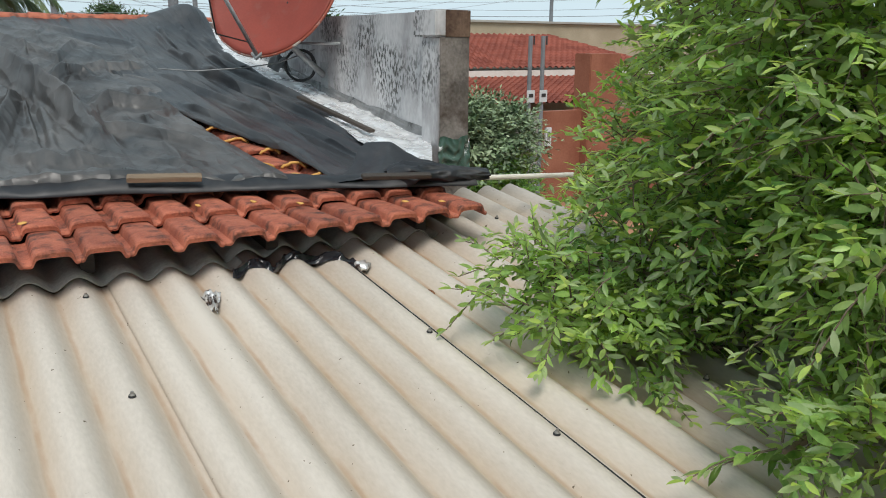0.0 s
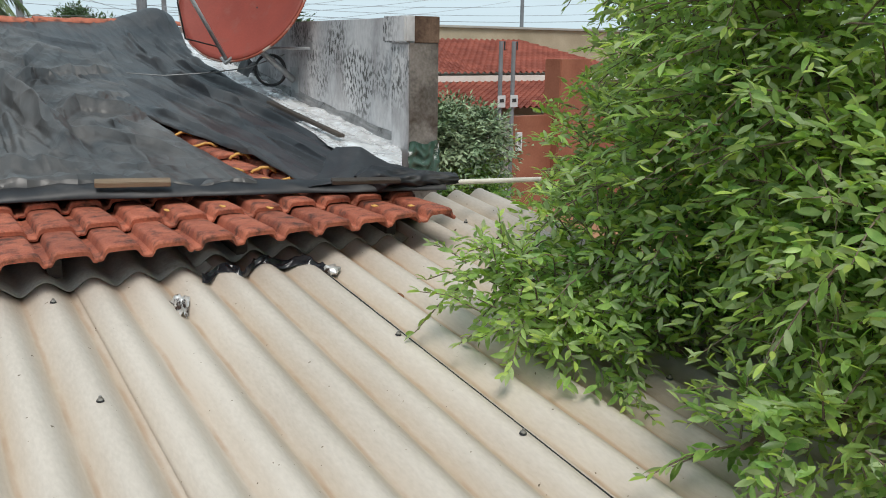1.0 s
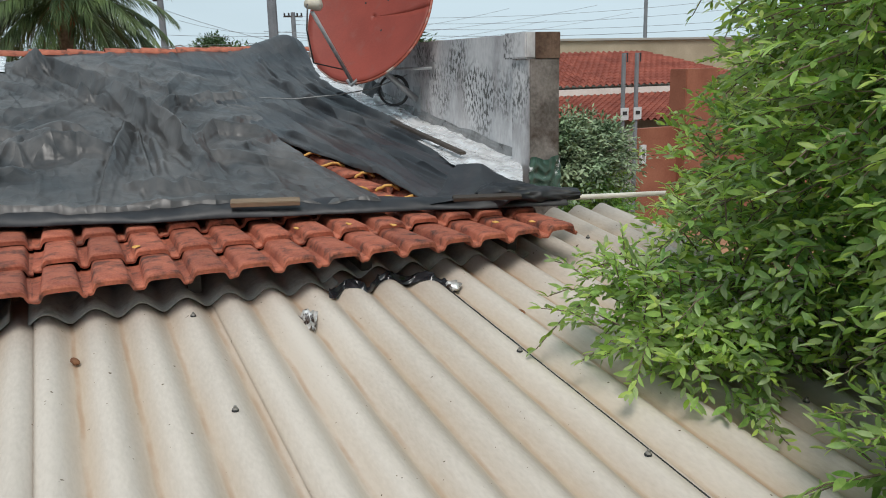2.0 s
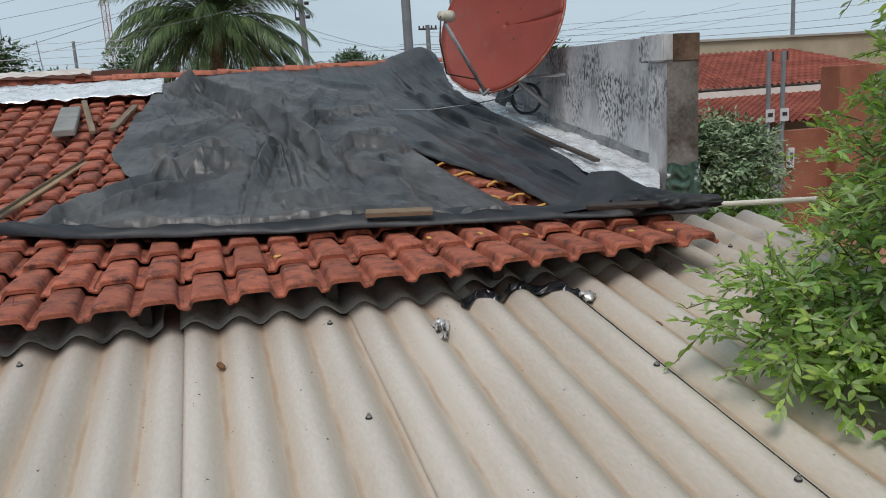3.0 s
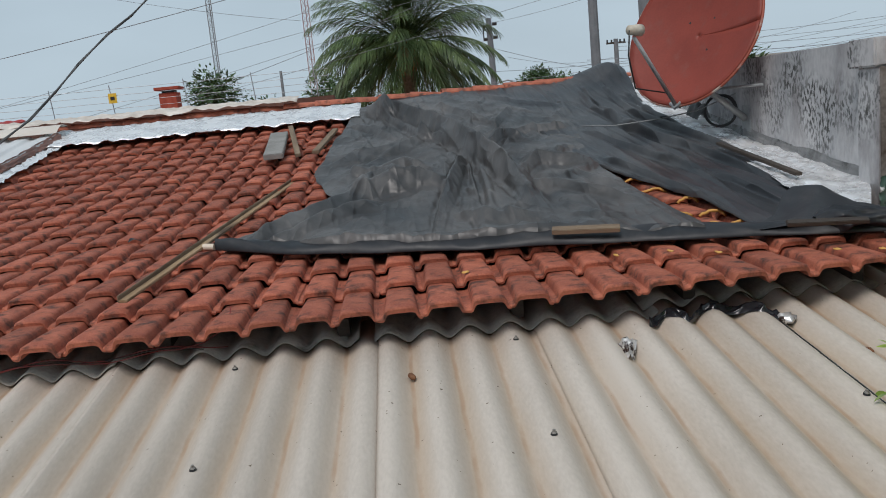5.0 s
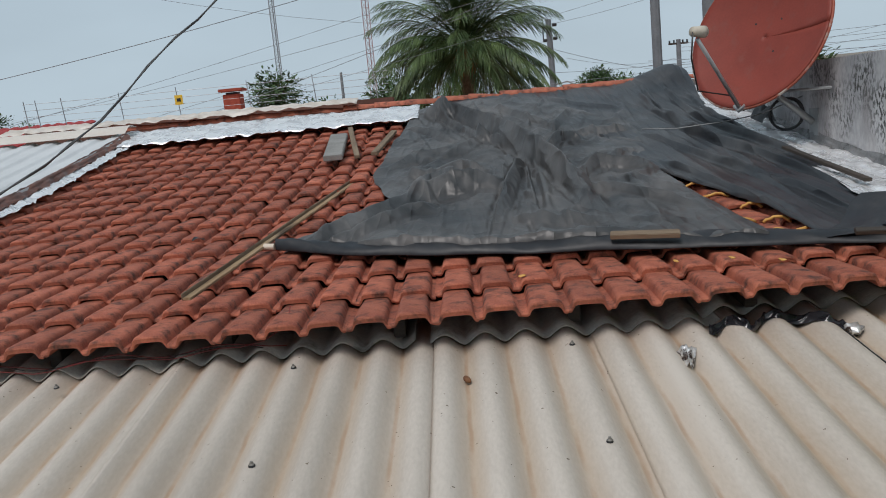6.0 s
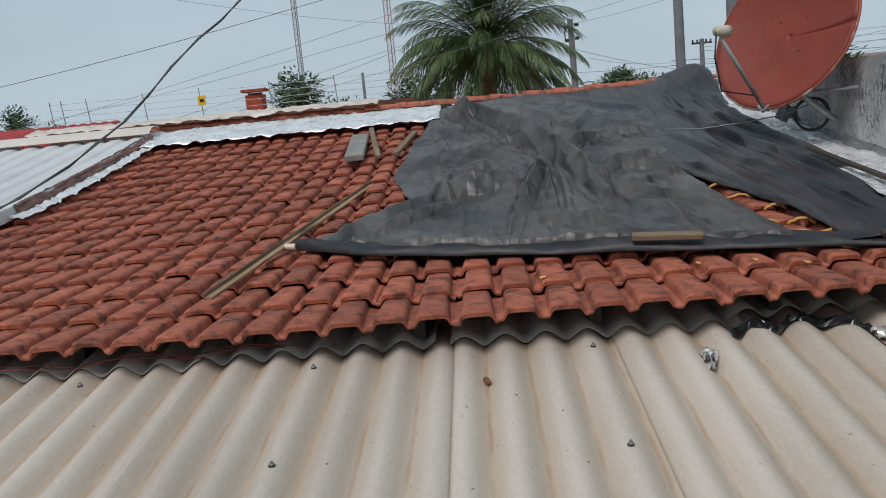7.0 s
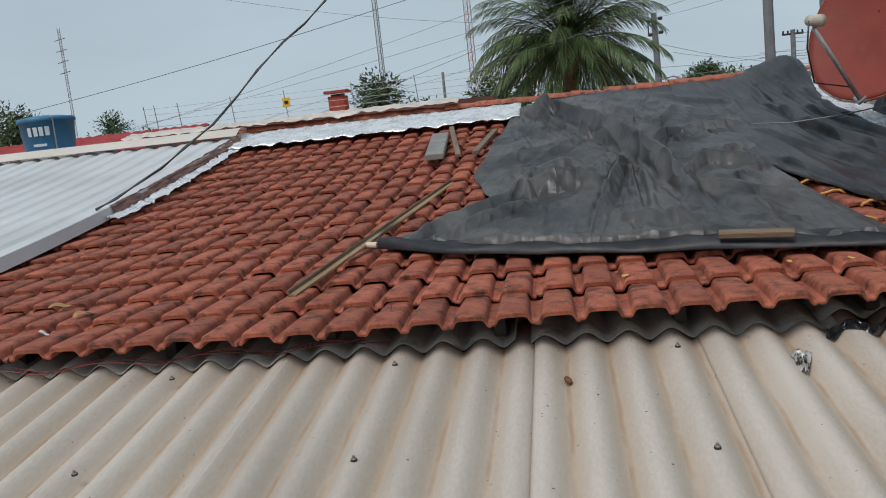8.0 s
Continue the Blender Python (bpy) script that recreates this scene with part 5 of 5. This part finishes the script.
def bush(name, label, category, centre, radius, n, ln, seed, material=M_LEAF, trunk=True, squash=0.9, per=7):
    r = random.Random(seed)
    t = thing(name, label, category)
    ls = []
    lumps = [(Vector(centre), radius)] + [(Vector(centre) + rand_dir(r) * radius * 0.55, radius * 0.6) for _ in range(7)]
    for c, rad in lumps:
        a, b, _ = clump_leaves(r, c, rad, n // 8, per, ln, twig_len=ln * 4.5, flat=squash)
        ls += a + b
    leaf_cloud("crown", ls, material, t, leaf_shape(2, 0.4))
    bm = tube([(centre[0], centre[1], -2.9), (centre[0] + 0.05, centre[1], centre[2] - radius * 0.5), (centre[0], centre[1], centre[2])], max(0.05, radius * 0.1), 8, taper=0.5)
    for _ in range(6):
        d = rand_dir(r, 0.5)
        tube([(centre[0], centre[1], centre[2] - radius * 0.4), Vector(centre) + d * radius * 0.8], max(0.02, radius * 0.04), 6, bm, taper=0.3)
    part("trunk", bm, M_BARK, t)
    return t


M_GARDEN = mat("pale_narrow_leaf", col(84, 108, 72), col(140, 156, 120), 2, 0.5, 0.0, vary=0.45, island=True)
bush("garden_tree", "dense round garden tree with pale narrow leaves behind the pier", "tree", (7.35, 7.2, -0.55), 0.72, 1500, 0.10, 5, M_GARDEN)
bush("garden_tree", "dense leafy lower growth of a garden tree", "tree", (7.2, 7.0, -1.3), 0.65, 900, 0.10, 6)
M_FAR = mat("far_foliage", col(52, 78, 48), col(84, 108, 66), 1.5, 0.7, 0.0, vary=0.3, island=True)
bush("tree", "dark distant tree with feathery crown", "tree", (-6.85, 30, 2.35), 0.75, 420, 0.20, 21, M_FAR, per=5)
bush("tree", "round distant green tree beyond the poles", "tree", (8.65, 45, 1.75), 0.75, 700, 0.22, 22, M_FAR, per=5)
bush("tree", "distant dark tree beside the palm", "tree", (-1.9, 30, 1.6), 1.0, 500, 0.22, 23, M_FAR, per=5)
bush("tree", "distant tree behind the parapet", "tree", (9.5, 20, 1.25), 0.8, 420, 0.22, 26, M_FAR, per=5)
bush("tree", "dark distant tree beyond the water tank", "tree", (-29.9, 40, 3.2), 1.1, 420, 0.26, 27, M_FAR, per=5)
bush("tree", "small distant tree low on the skyline", "tree", (-24.1, 40, 2.85), 0.5, 260, 0.2, 28, M_FAR, per=5)
r2 = random.Random(31)
for i in range(16):
    x = -62 + 5.2 * i + r2.uniform(-1.5, 1.5)
    bush("tree", "low distant tree on the skyline", "tree", (x, 62 + r2.uniform(-5, 8), 0.4 + r2.uniform(-0.5, 0.8)), r2.uniform(1.2, 2.2), 260, 0.45, 40 + i, M_FAR, per=5)


def palm(centre, n=34, ln=3.0, seed=3):
    r = random.Random(seed)
    t = thing("palm_tree", "tall palm with dense drooping green fronds behind the ridge", "palm")
    c = Vector(centre)
    part("trunk", tube([(c.x + 0.1, c.y, -2.9), (c.x, c.y, c.z - 1.0), c], 0.22, 12, taper=0.8), M_BARK, t)
    bm = bmesh.new()
    for i in range(26):
        a = r.uniform(0, 6.28)
        o = Vector((math.cos(a), math.sin(a), 0)) * 0.2
        tube([c + o * 0.8 + Vector((0, 0, -0.9 + 0.03 * i)), c + o * 1.9 + Vector((0, 0, -0.55 + 0.03 * i))], 0.05, 5, bm, taper=0.3)
    part("old_frond_stubs", bm, mat("dry_frond", col(120, 84, 56), col(150, 112, 80), 6, 0.9, 0.3), t, "dry brown frond stubs")
    shape = leaf_shape(3, 0.040, 0.2, 0.25)
    for i in range(n):
        a = 2.399 * i + r.uniform(-0.2, 0.2)
        el = math.radians(86 - 118 * (i / n) + r.uniform(-12, 12))
        d = Vector((math.cos(a) * math.cos(el), math.sin(a) * math.cos(el), math.sin(el)))
        pts, p, dd, bow = [], c.copy(), d.copy(), r.uniform(0.07, 0.13)
        steps = 16
        for k in range(steps + 1):
            pts.append(p.copy())
            dd = (dd + Vector((0, 0, -bow * (0.3 + k / steps)))).normalized()
            p = p + dd * ln / steps
        ls = []
        for k in range(2, steps):
            for q in (0.0, 0.2, 0.4, 0.6, 0.8):
                f = (k + q) / steps
                pos = pts[k].lerp(pts[min(k + 1, steps)], q)
                go = (pts[min(k + 1, steps)] - pts[k]).normalized()
                side = go.cross(Vector((0, 0, 1)))
                side = side.normalized() if side.length > 0.05 else Vector((1, 0, 0))
                w = 0.58 * math.sin(math.pi * (0.12 + 0.80 * f)) + 0.12
                for s in (-1, 1):
                    al = (go * 0.95 + side * s * r.uniform(0.5, 0.8) + Vector((0, 0, -0.30 + r.uniform(-0.35, 0.25)))).normalized()
                    ls.append((pos, al, (Vector((0, 0, 1)) + side * s * 0.4).normalized(), w * r.uniform(0.85, 1.1)))
        fr = leaf_cloud("frond", ls, M_PALM, t, shape)
        part("rib", tube(pts, 0.028, 5, taper=0.2, cap=False), M_PALM, fr)
    return t


M_PALM = mat("palm_leaflet", col(54, 74, 44), col(100, 120, 70), 2, 0.5, 0.0, vary=0.3, island=True)
palm((0.68, 20.0, 2.85), 86, 3.0)

# ---------------------------------------------------------------- houses across the street
M_ROOF_FAR = mat("far_clay_roof", col(112, 54, 42), col(146, 80, 64), 1.6, 0.85, 0.0, vary=0.1, island=True)
M_CREAM = mat("cream_wall", col(152, 140, 118), col(176, 162, 140), 1.0, 0.9, 0.1, 20)
M_GREYWALL = mat("grey_render", col(150, 146, 140), col(172, 168, 160), 1.0, 0.9, 0.1, 20)
M_BROWNWALL = mat("brown_painted_wall", col(128, 76, 56), col(150, 96, 74), 1.5, 0.85, 0.1, 20)


def far_roof(bm, x0, x1, y0, z0, y1, z1, slant0=0.0, slant1=0.0):
    """Pan-and-barrel courses of a distant roof slope."""
    n, m = int((x1 - x0) / 0.20 * 6), 12
    grid = []
    for j in range(m + 1):
        for top in ((1, 0) if 0 < j < m else (0,)):
            f = j / m
            row = []
            for i in range(n + 1):
                u = i / n
                x = x0 + slant0 * f + (x1 + slant1 * f - x0 - slant0 * f) * u
                row.append(bm.verts.new((x, y0 + (y1 - y0) * f, z0 + (z1 - z0) * f + 0.035 * math.cos(x * 2 * math.pi / 0.22) + (0.035 if not top else 0.0))))
            grid.append(row)
    for a, b in zip(grid, grid[1:]):
        for i in range(n):
            bm.faces.new((a[i], a[i + 1], b[i + 1], b[i]))
    return bm


house = thing("house", "single-storey house with two red clay tile roofs across the street", "house")
part("roof", far_roof(bmesh.new(), 10.4, 20.5, 16.0, 0.28, 19.2, 1.22, 2.4, -2.4), M_ROOF_FAR, house)
part("veranda_roof", far_roof(bmesh.new(), 10.2, 18.0, 13.9, -0.55, 15.95, 0.02), M_ROOF_FAR, house)
part("fascia", box(10.3, 20.5, 15.94, 15.99, 0.06, 0.23), mat("pale_fascia", col(206, 196, 186), col(220, 212, 204), 2, 0.7, 0.0), house)
part("wall", box(10.6, 20.3, 16.3, 22, -2.9, 0.2), M_CREAM, house)
part("veranda_post", box(10.5, 10.7, 14.0, 14.2, -2.9, -0.6), M_CREAM, house)
back = thing("house", "cream flat-roofed building behind the tiled house", "house")
part("wall", box(11.5, 34, 23, 30, -2.9, 1.72, 0.02), M_CREAM, back)
part("coping", box(11.4, 34.1, 22.9, 30.1, 1.72, 1.80), M_GREYWALL, back)
fw = thing("street_wall", "grey rendered street wall with a brown gate section", "wall", kind="structure")
part("grey_section", box(8.0, 12.6, 12.6, 12.8, -2.9, -0.66, 0.01), M_GREYWALL, fw)
part("brown_section", box(12.62, 22.0, 12.55, 12.8, -2.9, -0.62, 0.01), M_BROWNWALL, fw, "brown painted wall section")
part("brown_pier", box(13.9, 14.9, 12.3, 12.9, -2.9, 0.75, 0.02), M_BROWNWALL, fw, "tall brown pier")
for x, w, z0, z1 in ((12.25, 0.16, -1.5, -1.05), (12.75, 0.17, -1.45, -1.0), (12.2, 0.32, -2.5, -2.05)):
    mb = thing("meter_box", "pale wall-mounted meter box on the street wall", "meter box", "meter boxes")
    part("case", box(x, x + w, 12.48, 12.55, z0, z1, 0.006), M_WHITE_METAL, mb)
    part("window", box(x + w * 0.25, x + w * 0.75, 12.475, 12.479, z0 + 0.15, z1 - 0.1), M_SCREW, mb)
for x, lab in ((12.05, "thin steel meter pole with a white plate"), (12.42, "thin steel service pole with a white plate")):
    mp_ = thing("service_pole", lab, "pole", "service poles")
    part("post", tube([(x, 12.3, -2.9), (x, 12.3, 1.15)], 0.05, 8), M_CONCRETE, mp_)
    part("plate", box(x - 0.11, x + 0.11, 12.22, 12.235, -0.36, -0.08), M_WHITE_METAL, mp_, "small white plate")
    part("plate_mark", box(x - 0.06, x + 0.06, 12.21, 12.218, -0.24, -0.16), M_BLACK, mp_)
    part("top_hook", tube([(x, 12.3, 1.1), (x + 0.1, 12.3, 1.15), (x + 0.1, 12.3, 0.95)], 0.02, 6), M_BLACK, mp_)
utility_pole("distant pole above the cream building", 22.0, 24.0, 3.4, 0.10)
